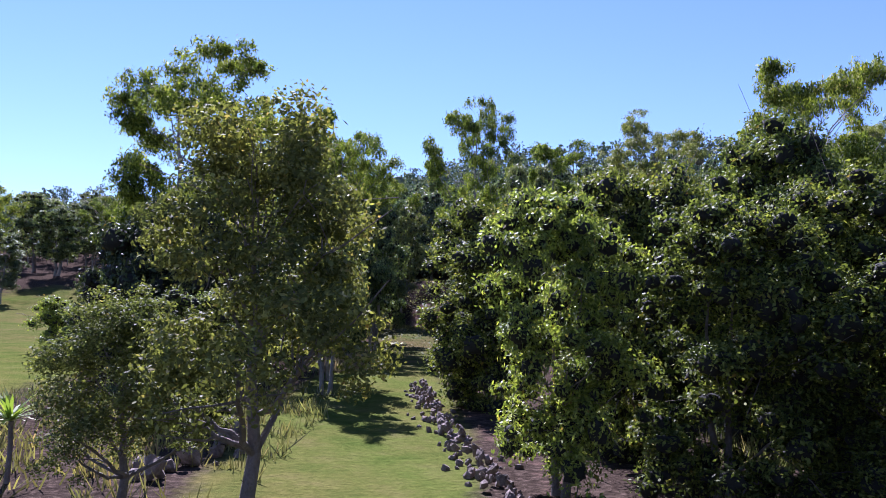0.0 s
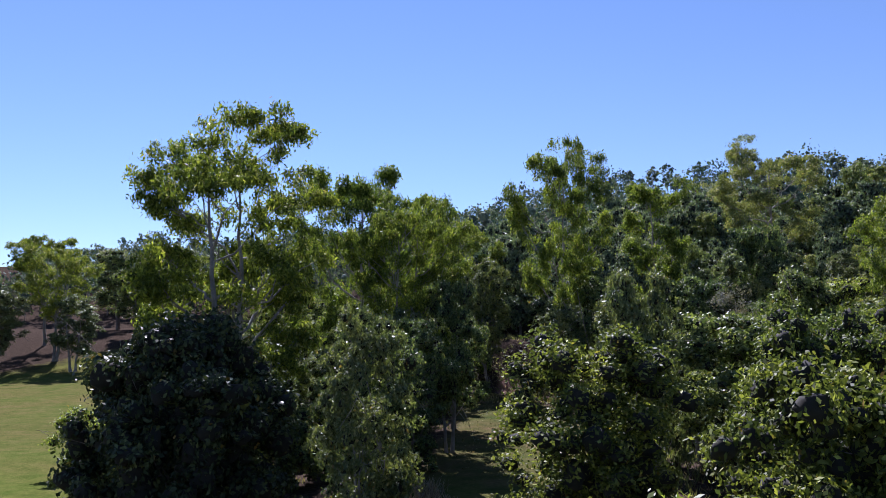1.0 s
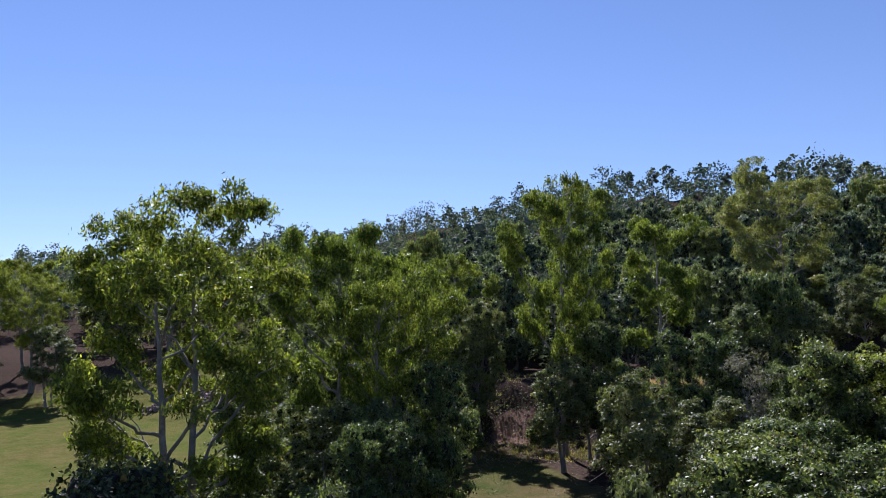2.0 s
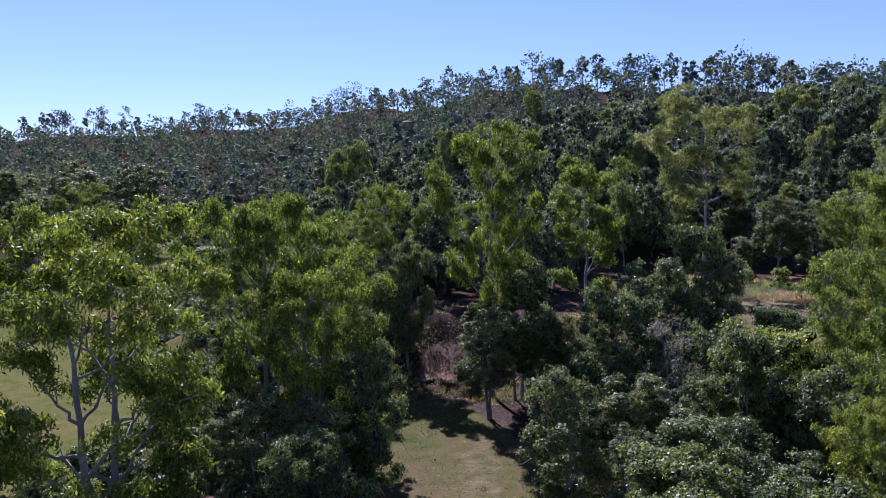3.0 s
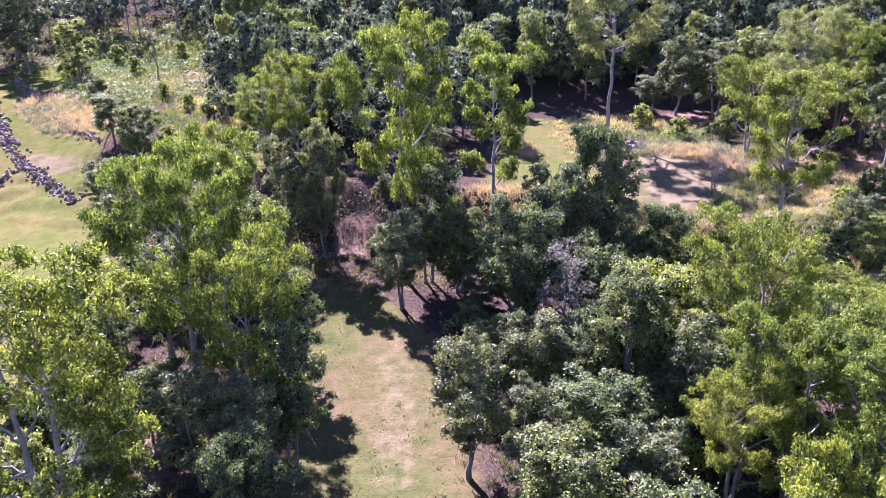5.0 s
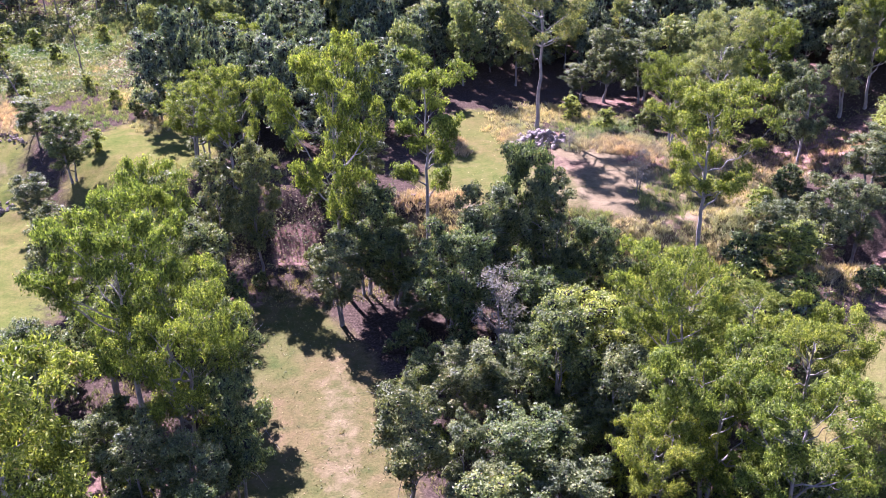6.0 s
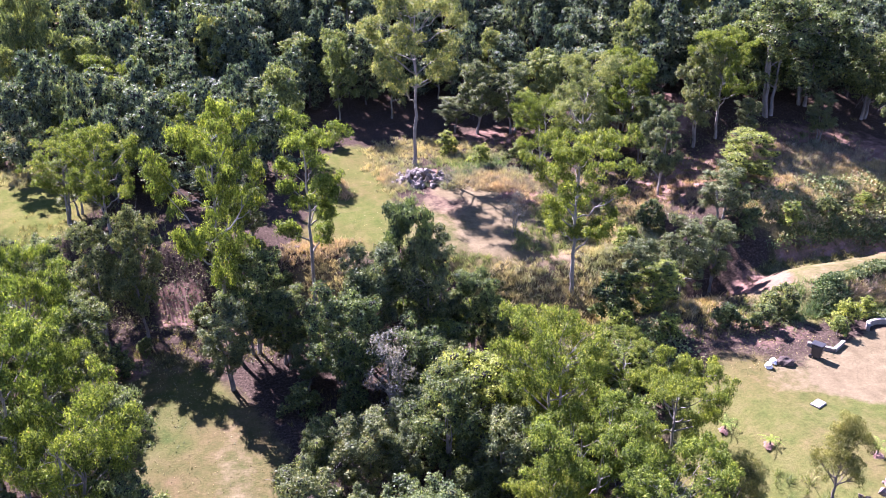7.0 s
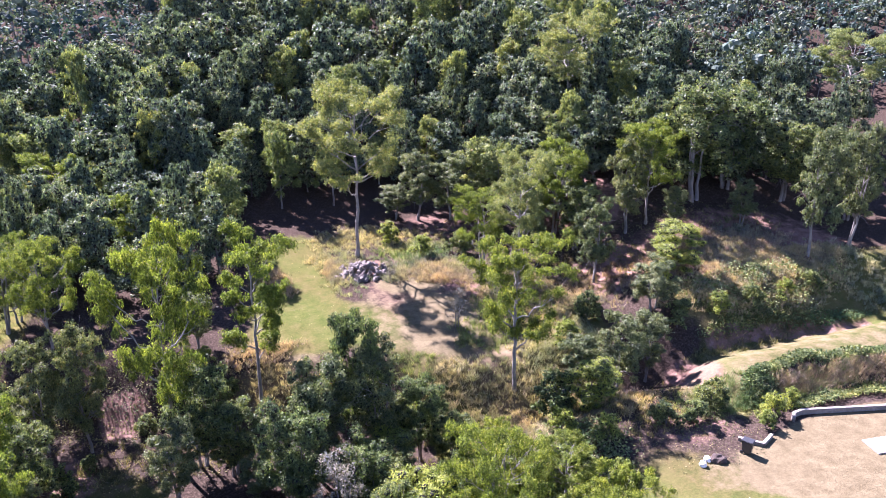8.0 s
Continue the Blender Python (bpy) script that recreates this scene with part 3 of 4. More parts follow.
LABELS = {"gum": ("yellow-green gum tree with pale trunk and drooping leaves", "tree"),
          "slim": ("slim upright gum tree with a bare pale trunk", "tree"),
          "tall": ("tall open-crowned gum tree with a pale straight trunk", "tree"),
          "broad": ("dark green dense broadleaf tree", "tree"),
          "grey": ("grey-green broadleaf tree with thin pale stems", "tree"),
          "dry": ("half-dead grey tree with bare twigs", "tree"),
          "bush": ("light green leafy bush", "bush"),
          "shrub": ("dark green low shrub", "shrub"),
          "fine": ("small-leaved tree with a thin dark trunk", "tree"),
          "lush": ("bright yellow-green leafy tree", "tree"),
          "belt": ("dark green tree in the hillside forest", "tree"),
          "feather": ("olive green feathery tree among darker forest", "tree"),
          "edge": ("dark green forest tree at the foot of the hill", "tree"),
          "dense": ("round dense tree with small leaves, darkened as seen against the light", "tree"),
          "near": ("dark dense tree with leaves down to the ground", "tree")}


def plant(kind, x, y, high, wide=None, turn=None, sink=0.0, label="", group=""):
    """Sets a plant of a kind on the ground, high metres tall and wide metres in radius."""
    ob = proto(kind)
    base = kind.split(":")[0]
    tall = {"gum": 14, "slim": 14, "tall": 20, "broad": 9, "grey": 9, "dry": 8, "bush": 3, "shrub": 2.4, "fine": 8, "near": 8, "lush": 8, "edge": 9, "belt": 9, "feather": 9, "dense": 6}[base]
    rad = {"gum": 4.4, "slim": 2.5, "tall": 5, "broad": 3.6, "grey": 3.2, "dry": 2.6, "bush": 2, "shrub": 1.8, "fine": 3.0, "near": 3.2, "lush": 3.0, "edge": 3.6, "belt": 3.6, "feather": 3.4, "dense": 4.8}[base]
    s, w = high / tall, (wide / rad if wide else high / tall)
    if turn is None:
        turn = (x * 37.7 + y * 71.3) % 360
    m = Matrix.LocRotScale((x, y, float(ground_z(x, y)) - sink), Euler((0, 0, radians(turn))), (w, w, s))
    if ob.get("fresh"):
        del ob["fresh"]
        ob.matrix_basis = m
    else:
        scale, ob.scale = ob.scale.copy(), (1, 1, 1)
        got = copy_thing(ob, m)
        ob.scale = scale
        ob = got
    words, cat = LABELS[base]
    return tagged(ob, label or words, cat, group or cat + "s on the slope")


# gums round the lawn
plant("gum:1", -12.9, 29.0, 15.0, 4.8, 20, label="large twin-trunked gum tree with yellow-green drooping leaves")
for kind, x, y, h, w in (
        ("gum:2", -10.4, 42.0, 16.0, 4.0), ("gum:3", -7.4, 38.6, 13.0, 3.3), ("gum:4", -10.4, 50.4, 14.0, 3.4), ("gum:4", 1.5, 58.5, 19.4, 4.0),
        ("slim:1", 8.7, 61.7, 17.0, 2.9), ("tall:1", 23.1, 82.2, 20.0, 5.5), ("gum:2", 28.9, 55.4, 14.2, 4.2), ("gum:3", 19.2, 37.2, 12.6, 3.4),
        ("gum:1", 18.6, 31.4, 10.8, 3.3), ("gum:4", 20.4, 27.4, 11.2, 3.4), ("gum:2", 25.4, 35.0, 10.2, 3.0), ("gum:1", 21.0, 41.6, 9.4, 3.0),
        ("gum:3", 15.6, 31.2, 7.8, 2.4), ("gum:4", 27.0, 43.2, 5.6, 2.4), ("gum:2", 12.6, 18.0, 12.8, 2.9), ("gum:4", -7.0, 71.0, 11.0, 3.2),
        ("gum:3", -10.9, 76.6, 8.4, 3.0), ("gum:3", 34.6, 74.4, 9.2, 3.0), ("tall:2", 36.4, 70.2, 15.0, 3.6), ("gum:2", 53.8, 73.0, 12.0, 3.4),
        ("tall:2", 55.5, 95.0, 16.5, 5.2), ("tall:1", 93.5, 85.0, 13.0, 5.0), ("gum:1", 45.5, 79.0, 11.0, 3.4), ("gum:4", 1.0, 86.5, 8.5, 3.2),
        ("gum:1", -7.6, 98.0, 9.0, 3.2), ("gum:3", -58.0, 88.0, 14.0, 4.4), ("gum:2", -65.0, 97.0, 15.0, 4.8), ("gum:4", -50.0, 106.0, 11.0, 3.6), ("gum:1", -68.0, 84.0, 14.0, 5.0)):
    plant(kind, x, y, h, w)
# broadleaf trees in the gully, round the lawn and by the pad
for kind, x, y, h, w in (
        ("grey:1", -4.5, 62.4, 10.4, 2.6), ("grey:2", -7.9, 63.8, 9.4, 2.8), ("broad:1", 14.9, 55.2, 12.0, 2.6), ("grey:2", 16.2, 53.4, 10.0, 3.0), ("grey:3", 11.5, 52.9, 10.2, 3.2),
        ("broad:2", 3.3, 57.6, 9.0, 3.0), ("grey:1", 1.3, 53.4, 6.8, 2.6), ("broad:3", 5.4, 55.8, 6.0, 2.6), ("broad:2", 8.9, 49.6, 8.6, 3.0), ("broad:1", 19.4, 52.6, 7.2, 2.4),
        ("broad:2", 13.2, 46.8, 7.0, 2.6), ("dry:1", 11.2, 45.2, 7.8, 2.4), ("lush:1", 15.5, 41.2, 8.0, 3.2), ("lush:1", 16.4, 50.6, 4.6, 2.2), ("grey:3", 7.7, 39.8, 6.2, 2.6),
        ("broad:3", 13.2, 39.6, 8.2, 2.8), ("grey:1", 3.7, 34.8, 7.4, 2.6), ("broad:1", 9.3, 33.6, 6.0, 2.8), ("grey:2", 11.4, 30.2, 5.4, 2.4), ("grey:3", 15.7, 36.2, 7.2, 2.6),
        ("broad:1", 7.2, 28.8, 6.2, 2.8), ("broad:2", 20.4, 43.8, 6.2, 2.2), ("grey:1", 34.6, 54.4, 5.0, 2.2), ("grey:2", 37.7, 53.2, 7.2, 2.6), ("grey:3", 41.2, 54.0, 6.4, 2.4),
        ("lush:1", 33.6, 50.2, 3.8, 2.4), ("fine:1", 31.3, 28.1, 5.6, 1.7), ("fine:2", 27.0, 30.6, 5.0, 2.2), ("grey:2", -9.0, 35.0, 6.4, 2.6), ("broad:3", -5.6, 45.0, 7.0, 2.4),
        ("grey:1", -6.6, 33.4, 6.6, 2.2), ("broad:2", -4.9, 36.4, 8.2, 2.2), ("broad:1", -5.8, 29.5, 6.4, 2.0), ("broad:2", -13.4, 47.6, 7.4, 2.8), ("broad:1", -17.0, 46.0, 6.0, 2.6), ("grey:1", -19.0, 60.0, 7.5, 2.8), ("broad:3", 22.5, 30.0, 5.0, 2.8),
        ("broad:1", 6.2, 23.0, 6.4, 2.8), ("broad:3", 10.5, 24.5, 6.2, 2.6), ("broad:2", 15.0, 16.5, 7.6, 3.2), ("near:2", 5.6, 13.2, 6.2, 2.3), ("near:1", 9.2, 15.0, 7.0, 3.0),
        ("grey:1", 32.9, 90.0, 8.2, 3.2), ("grey:3", 30.4, 91.0, 4.2, 2.4), ("grey:2", 37.0, 88.5, 7.8, 3.2), ("grey:3", 42.5, 81.0, 8.0, 3.0), ("grey:2", 45.0, 58.8, 5.0, 2.8),
        ("grey:3", 65.2, 60.2, 13.0, 3.2), ("grey:1", 70.4, 60.4, 12.6, 3.2), ("broad:3", 61.0, 74.0, 12.5, 5.4), ("lush:1", 50.2, 62.6, 4.6, 3.0), ("grey:2", 44.2, 68.0, 8.6, 2.4), ("grey:1", 51.5, 73.2, 10.0, 2.8), ("grey:3", 56.0, 71.0, 4.4, 1.8), ("grey:2", 63.2, 68.6, 4.8, 2.0),
        ("broad:2", 49.6, 84.0, 9.0, 3.4), ("broad:1", 46.0, 75.0, 7.0, 2.8), ("broad:3", 66.5, 75.5, 11.0, 4.6), ("grey:1", 40.0, 76.0, 7.4, 2.8), ("broad:2", 72.0, 72.0, 9.0, 3.8), ("broad:1", 76.0, 66.0, 9.0, 3.8),
        ("broad:1", 58.0, 80.0, 9.0, 3.6), ("grey:1", -48.0, 121.0, 12.5, 5.0), ("grey:3", -55.5, 118.0, 12.0, 5.2), ("grey:2", -61.0, 126.0, 13.0, 5.2), ("grey:1", -54.0, 131.0, 12.5, 5.2),
        ("broad:1", -66.0, 118.0, 12.0, 5.4), ("grey:2", -52.5, 83.0, 8.0, 3.6), ("grey:3", -60.0, 80.0, 9.0, 4.0), ("broad:3", -56.0, 104.0, 9.0, 4.2), ("lush:1", -40.8, 117.8, 7.4, 3.0),
        ("broad:2", -22.5, 79.0, 6.4, 2.6), ("grey:3", -24.5, 72.5, 5.4, 2.2), ("broad:1", -27.5, 87.5, 4.8, 2.6), ("broad:3", -8.5, 86.0, 6.6, 3.0), ("broad:1", -12.0, 97.0, 7.4, 3.6),
        ("broad:2", -6.0, 92.0, 8.0, 3.6), ("grey:2", -10.0, 78.5, 6.0, 2.4), ("grey:1", -23.5, 41.5, 4.2, 1.5), ("broad:3", -8.5, 56.0, 7.0, 2.6), ("broad:1", -14.5, 57.0, 6.6, 3.0),
        ("grey:3", 4.6, 68.6, 5.0, 2.2), ("broad:2", -12.4, 66.5, 7.4, 2.8)):
    plant(kind, x, y, h, w)
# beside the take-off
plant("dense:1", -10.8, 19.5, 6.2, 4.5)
plant("near:2", 0.6, 12.6, 5.8, 2.5)
plant("grey:2", -4.4, 14.6, 6.4, 1.6)
plant("grey:3", 2.1, 15.0, 7.4, 1.4)
plant("broad:3", -5.0, 18.6, 6.0, 1.7)
plant("lush:2", 1.25, 1.6, 4.8, 1.6)
plant("near:1", 3.6, 5.5, 5.8, 2.1)
plant("near:2", 7.4, 8.0, 7.0, 2.6)
plant("near:1", 3.9, 1.2, 4.6, 1.9)
plant("near:2", 6.8, 3.6, 5.2, 2.2)
plant("near:1", 10.5, 6.0, 6.0, 2.6)
plant("near:2", 6.2, 0.2, 3.6, 1.7)
plant("fine:1", -2.85, -2.0, 5.2, 2.0)
# made-up trees, mostly out of view, that block skylight on the near right
for x, y, h in ((9.5, -3.0, 6.5), (6.0, -6.0, 6.5), (13.0, 0.5, 7.5), (11.0, -8.0, 7.0), (13.5, 10.5, 7.0)):
    plant("near:1", x, y, h, h * 0.42)
plant("fine:2", -4.75, -0.9, 3.0, 1.4, label="low small-leaved olive green bush")
plant("near:2", -6.6, 7.5, 3.0, 1.6)
for k, (kind, x, y, h) in enumerate((
        ("bush:1", 25.0, 44.0, 2.4), ("bush:2", 22.5, 45.5, 2.8), ("bush:1", 27.5, 47.0, 2.2), ("shrub:1", 31.3, 52.4, 3.4), ("shrub:2", 39.0, 44.5, 1.8),
        ("bush:2", 45.0, 42.8, 1.9), ("bush:1", 47.5, 43.4, 1.5), ("bush:2", 43.6, 41.8, 1.4), ("shrub:1", 41.5, 45.5, 2.2), ("shrub:2", 36.5, 45.0, 1.9),
        
        ("dry:2", 24.7, 75.4, 2.4), ("dry:1", 27.4, 64.4, 3.6), ("bush:2", 30.0, 80.5, 2.2), ("bush:1", 27.5, 84.5, 2.4),
        ("shrub:2", 34.0, 79.5, 2.2), ("bush:1", 32.5, 62.0, 2.0), ("bush:2", 35.5, 58.5, 2.2), ("shrub:2", 46.0, 56.4, 2.4), ("bush:1", 50.5, 56.2, 2.0),
        ("shrub:1", 54.5, 56.4, 1.8), ("bush:2", 58.5, 56.4, 1.8), ("shrub:2", 62.0, 56.5, 1.8), ("bush:1", 48.0, 61.5, 2.0), ("shrub:1", 40.0, 62.0, 2.2),
        ("shrub:2", 11.5, 60.5, 2.0), ("bush:1", 14.0, 60.0, 2.2), ("shrub:1", 17.0, 58.5, 2.4), ("bush:2", 20.0, 56.0, 2.2), ("shrub:2", 5.0, 59.0, 2.0), ("shrub:1", -0.4, 63.2, 1.5), ("bush:2", 1.6, 65.2, 1.3), ("shrub:2", 3.9, 64.4, 1.8), ("shrub:1", 6.4, 63.6, 1.6), ("bush:1", -5.4, 66.8, 1.6), ("shrub:2", 0.4, 67.6, 1.7), ("shrub:1", -4.8, 60.0, 1.2), ("shrub:2", -9.6, 60.4, 1.9), ("bush:1", 5.0, 66.6, 1.4),
        ("shrub:1", -14.5, 36.5, 2.2), ("shrub:2", -9.5, 31.0, 2.0), ("bush:1", -17.0, 33.0, 2.0), ("bush:2", -7.0, 27.0, 2.4), ("shrub:1", -6.2, 31.5, 2.2),
        ("bush:1", -21.0, 83.0, 2.0), ("bush:2", -31.5, 98.0, 2.2), ("shrub:2", -34.0, 104.0, 2.4), ("bush:1", -26.0, 104.0, 1.8), ("bush:2", -22.0, 98.0, 1.8),
        ("shrub:1", -18.0, 93.0, 2.4), ("bush:1", -33.0, 118.0, 2.4), ("bush:2", -28.0, 124.0, 2.2), ("shrub:2", -20.0, 118.0, 2.6), ("bush:1", -38.0, 127.0, 2.6),
        ("bush:2", -18.0, 36.5, 2.4), ("bush:1", -20.5, 30.0, 2.6), ("shrub:2", -14.0, 52.0, 2.0), ("shrub:1", -6.8, 51.0, 2.0), ("bush:1", 19.5, 42.5, 2.6),
        ("bush:2", 10.0, 45.5, 2.2), ("shrub:2", 13.0, 47.5, 2.4), ("shrub:1", 6.2, 45.5, 2.0), ("bush:2", 5.6, 39.0, 1.8), ("shrub:1", 9.0, 47.5, 2.2),
        ("bush:2", 22.0, 44.2, 2.6), ("bush:1", 26.4, 46.0, 2.4), ("bush:2", 29.8, 48.6, 2.2), ("bush:1", 31.8, 45.6, 2.0), ("bush:2", 30.5, 41.5, 1.8), ("bush:1", 26.2, 41.6, 2.4), ("bush:2", 28.4, 44.0, 2.6), ("bush:1", 24.2, 47.8, 2.0), ("bush:1", 23.5, 35.0, 2.2), ("bush:2", 20.0, 33.0, 2.6), ("shrub:1", 24.0, 26.5, 2.4), ("bush:2", 26.5, 30.0, 1.6), ("bush:1", 21.0, 20.0, 2.6))):
    plant(kind, x, y, h)


# thicket between the larger trees
def thicket():
    rng = np.random.default_rng(31)
    kinds = ("broad:1", "grey:2", "broad:3", "bush:1", "broad:2", "shrub:1", "grey:1", "bush:2", "shrub:2")
    have = [tuple(o.location)[:2] for o in scene.objects if o.type == "EMPTY" and o.parent is None]
    made = 0
    for _ in range(4000):
        if made >= 70:
            break
        x, y = rng.uniform(-19, 27), rng.uniform(17, 62)
        if x > 0 and (x < 5.0 + 0.05 * (50 - y) or y > 58 - 0.35 * x or (x > 20 and y < 30)):
            continue
        if x <= 0 and (x > -6.5 or y > 60 or y < 24):
            continue
        if any((x - a) ** 2 + (y - b) ** 2 < 5.5 for a, b in have):
            continue
        have.append((x, y))
        k = kinds[int(rng.integers(len(kinds)))]
        h = rng.uniform(3.2, 5.4) if k[0] in "g" or k[:3] == "bro" else rng.uniform(1.8, 3.0)
        plant(k, x, y, h, h * rng.uniform(0.36, 0.46) if h > 3.5 else None, rng.uniform(0, 360))
        made += 1


thicket()


# the edge of the wood, tree by tree
def wood_edge():
    rng = np.random.default_rng(23)
    kinds = ("edge:1", "edge:2", "edge:3", "feather:1", "edge:2", "feather:2", "edge:1", "edge:3", "edge:2", "edge:4", "edge:4")
    taken, made = [], 0
    for _ in range(6000):
        if made >= 200:
            break
        x, y = rng.uniform(-16, 88), rng.uniform(70, 120)
        edge = 97 - 16 * float(sst(34, 46, x)) - 5 * float(sst(54, 60, x)) - 18 * (1 - float(sst(8, 12, x)))
        if not edge < y < edge + 24:
            continue
        if ((x + 14.5) / 6) ** 2 + ((y - 81) / 9) ** 2 < 1:
            continue
        if any((x - a) ** 2 + (y - b) ** 2 < 11 for a, b in taken):
            continue
        taken.append((x, y))
        k = kinds[int(rng.integers(len(kinds)))]
        plant(k, x, y, rng.uniform(5.5, 10.8), rng.uniform(2.0, 3.4), rng.uniform(0, 360))
        made += 1


wood_edge()


def belt_edge(x):
    return 97 - 16 * float(sst(34, 46, x)) - 9 * float(sst(54, 60, x)) - 18 * (1 - float(sst(8, 12, x)))


def forest_belt():
    """The lower hillside, tree by tree."""
    rng = np.random.default_rng(29)
    taken, made = [], 0
    for _ in range(9000):
        if made >= 360:
            break
        x, y = rng.uniform(-26, 78), rng.uniform(88, 150)
        if not belt_edge(x) + 23 < y < belt_edge(x) + 50 or not -10 < math.degrees(math.atan2(x, y)) < 48:
            continue
        if any((x - a) ** 2 + (y - b) ** 2 < 9 for a, b in taken):
            continue
        taken.append((x, y))
        pick = rng.random()
        kind = "feather:%d" % rng.integers(1, 4) if pick < 0.2 else "belt:%d" % rng.integers(1, 5)
        high = rng.uniform(6.0, 11.0) * (1.3 if pick < 0.08 else 1)
        plant(kind, x, y, high, rng.uniform(2.3, 3.4), rng.uniform(0, 360), group="trees of the hillside forest")
        made += 1


forest_belt()


# ---- the wooded hill ----
def forest():
    """The far woods: trunks and leaf clumps of many trees in one mesh."""
    rng = np.random.default_rng(11)
    spots, cells = [], set()
    for _ in range(120000):
        d = 98 + 290 * rng.random() ** 0.85
        a = radians(rng.uniform(-38, 54))
        x, y = d * math.sin(a), d * math.cos(a)
        if d > 200 and not -34 < math.degrees(a) < 32:
            continue
        step = 4.2 + 0.012 * (d - 98)
        cell = (round(x / step), round(y / step), round(step))
        foot = 116 - 26 * float(sst(34, 62, x)) + 22 * float(sst(16, 32, -x)) - 20 * float(sst(-18, -13, x)) * (1 - float(sst(6, 10, x)))
        if -9 < math.degrees(math.atan2(x, y)) < 47 and x < 78 and y < belt_edge(x) + 48:
            continue
        if y < foot or y > float(hill_crest(x)[1]) + 14 or cell in cells or ((x + 19) / 6) ** 2 + ((y - 128) / 3.5) ** 2 < 1:
            continue
        cells.add(cell)
        spots.append((x, y, d))
        if len(spots) >= 3300:
            break
    vs, qs, at = [], [], 0
    tv, tq, tat = [], [], 0
    for x, y, d in spots:
        z = float(ground_z(x, y))
        crest = y > float(hill_crest(x)[1]) - 8
        h = rng.uniform(5.2, 8.8) * (1.35 if rng.random() < 0.16 else 1)
        r = h * rng.uniform(0.38, 0.54)
        low = 0.3
        if crest and rng.random() < 0.55:
            h, r, low = h * rng.uniform(1.0, 1.3), r * rng.uniform(0.4, 0.65), 0.42
        lumps = []
        for k in range(8):
            f, b = (k + rng.random()) / 8, k * 2.4 + rng.normal() * 0.4
            w = r * 0.75 * math.sin(math.pi * (0.2 + 0.72 * f)) * rng.uniform(0.6, 1.05)
            lumps.append((w * math.cos(b), w * math.sin(b), h * (low + (0.92 - low) * f), r * rng.uniform(0.34, 0.55), rng.uniform(0.7, 1.0)))
        near = d < 175
        n, size = (300, 0.58) if near else (215, 0.74) if crest else (140, 0.82)
        for v, q in (leaves(rng, in_clumps(rng, lumps, n, 0.6), size, size * 0.62, 0.3), cores(rng, lumps, 0.34)) if near else (leaves(rng, in_clumps(rng, lumps, n, 0.45), size, size * 0.62, 0.3),):
            vs.append(v + (x, y, z))
            qs.append(q + at)
            at += len(v)
        v, q = tube([(0, 0, -0.3), (rng.normal() * 0.2, rng.normal() * 0.2, h * 0.4), (rng.normal() * 0.4, rng.normal() * 0.4, h * 0.8)], [h * 0.014, h * 0.011, 0.03], 4)
        tv.append(v + (x, y, z))
        tq.append(q + tat)
        tat += len(v)
    ob = tagged(new("hillside_forest"), "dense dark green forest covering the hillside", "forest", kind="stuff")
    part("forest_leaves", raw_mesh("forest_leaves", np.concatenate(vs), np.concatenate(qs), HAZY_FOREST_LEAF), ob)
    part("forest_trunks", raw_mesh("forest_trunks", np.concatenate(tv), np.concatenate(tq), PALE_BARK), ob)


forest()


# ---- rough grass ----
def grass_patch(name, label, mat, areas, seed, tall, blades=16):
    """Tufts of blades over ellipses (x, y, rx, ry, turn, tufts)."""
    rng = np.random.default_rng(seed)
    vs, qs, at = [], [], 0
    for cx, cy, rx, ry, turn, count in areas:
        c, s = math.cos(radians(turn)), math.sin(radians(turn))
        r, a = np.sqrt(rng.random(count)) * (1 + 0.15 * rng.normal(size=count)), rng.uniform(0, 6.283, count)
        u, v = r * np.cos(a) * rx, r * np.sin(a) * ry
        x, y = cx + u * c - v * s, cy + u * s + v * c
        z = ground_z(x, y)
        size = tall * rng.uniform(0.4, 1.35, count)
        n = count * blades
        base = np.repeat(np.stack([x, y, z], -1), blades, 0) + np.concatenate([rng.normal(size=(n, 2)) * 0.14, np.zeros((n, 1))], 1)
        lean = rng.normal(size=(n, 3)) * 0.42
        lean[:, 2] = 1
        tip = base + lean * (np.repeat(size, blades) * rng.uniform(0.5, 1.2, n))[:, None]
        side = unit(np.cross(lean, rng.normal(size=(n, 3)))) * 0.022
        mid = base * 0.45 + tip * 0.55
        q4 = np.stack([base - side * 0.7, base + side * 0.7, tip, mid - side], 1).reshape(-1, 3)
        vs.append(q4)
        qs.append(np.arange(len(q4)).reshape(-1, 4) + at)
        at += len(q4)
    tagged(new(name, raw_mesh(name, np.concatenate(vs), np.concatenate(qs), mat)), label, "grass", kind="stuff")


grass_patch("golden_grass", "tall dry golden grass on the banks", DRY_GRASS, (
    (24, 87, 5, 3, 0, 330), (21, 82, 3, 2.4, 0, 120), (30, 83, 4, 4, 20, 260), (36, 60, 3.4, 6, 0, 620), (33, 56, 4, 4, 0, 520), (25, 55.5, 4, 3, 0, 420), (36, 50, 2.5, 3, 0, 200), (57, 57.6, 9, 2.6, -4, 1000), (62, 60.5, 9, 2.6, -6, 800), (72, 55, 7, 2.5, -10, 500), (30.5, 53, 2.5, 3, 0, 160),
    (-18, 100, 4.5, 5, 0, 420), (-16, 90, 3, 3, 0, 140), (10, 63, 2.5, 1.5, 0, 90), (25, 57, 4, 2.5, 0, 150), (26, 49, 3.5, 4, 0, 200), (20, 76, 2, 3, 0, 60), (52, 44.9, 7, 0.6, -4, 200)), 5, 0.45, 20)
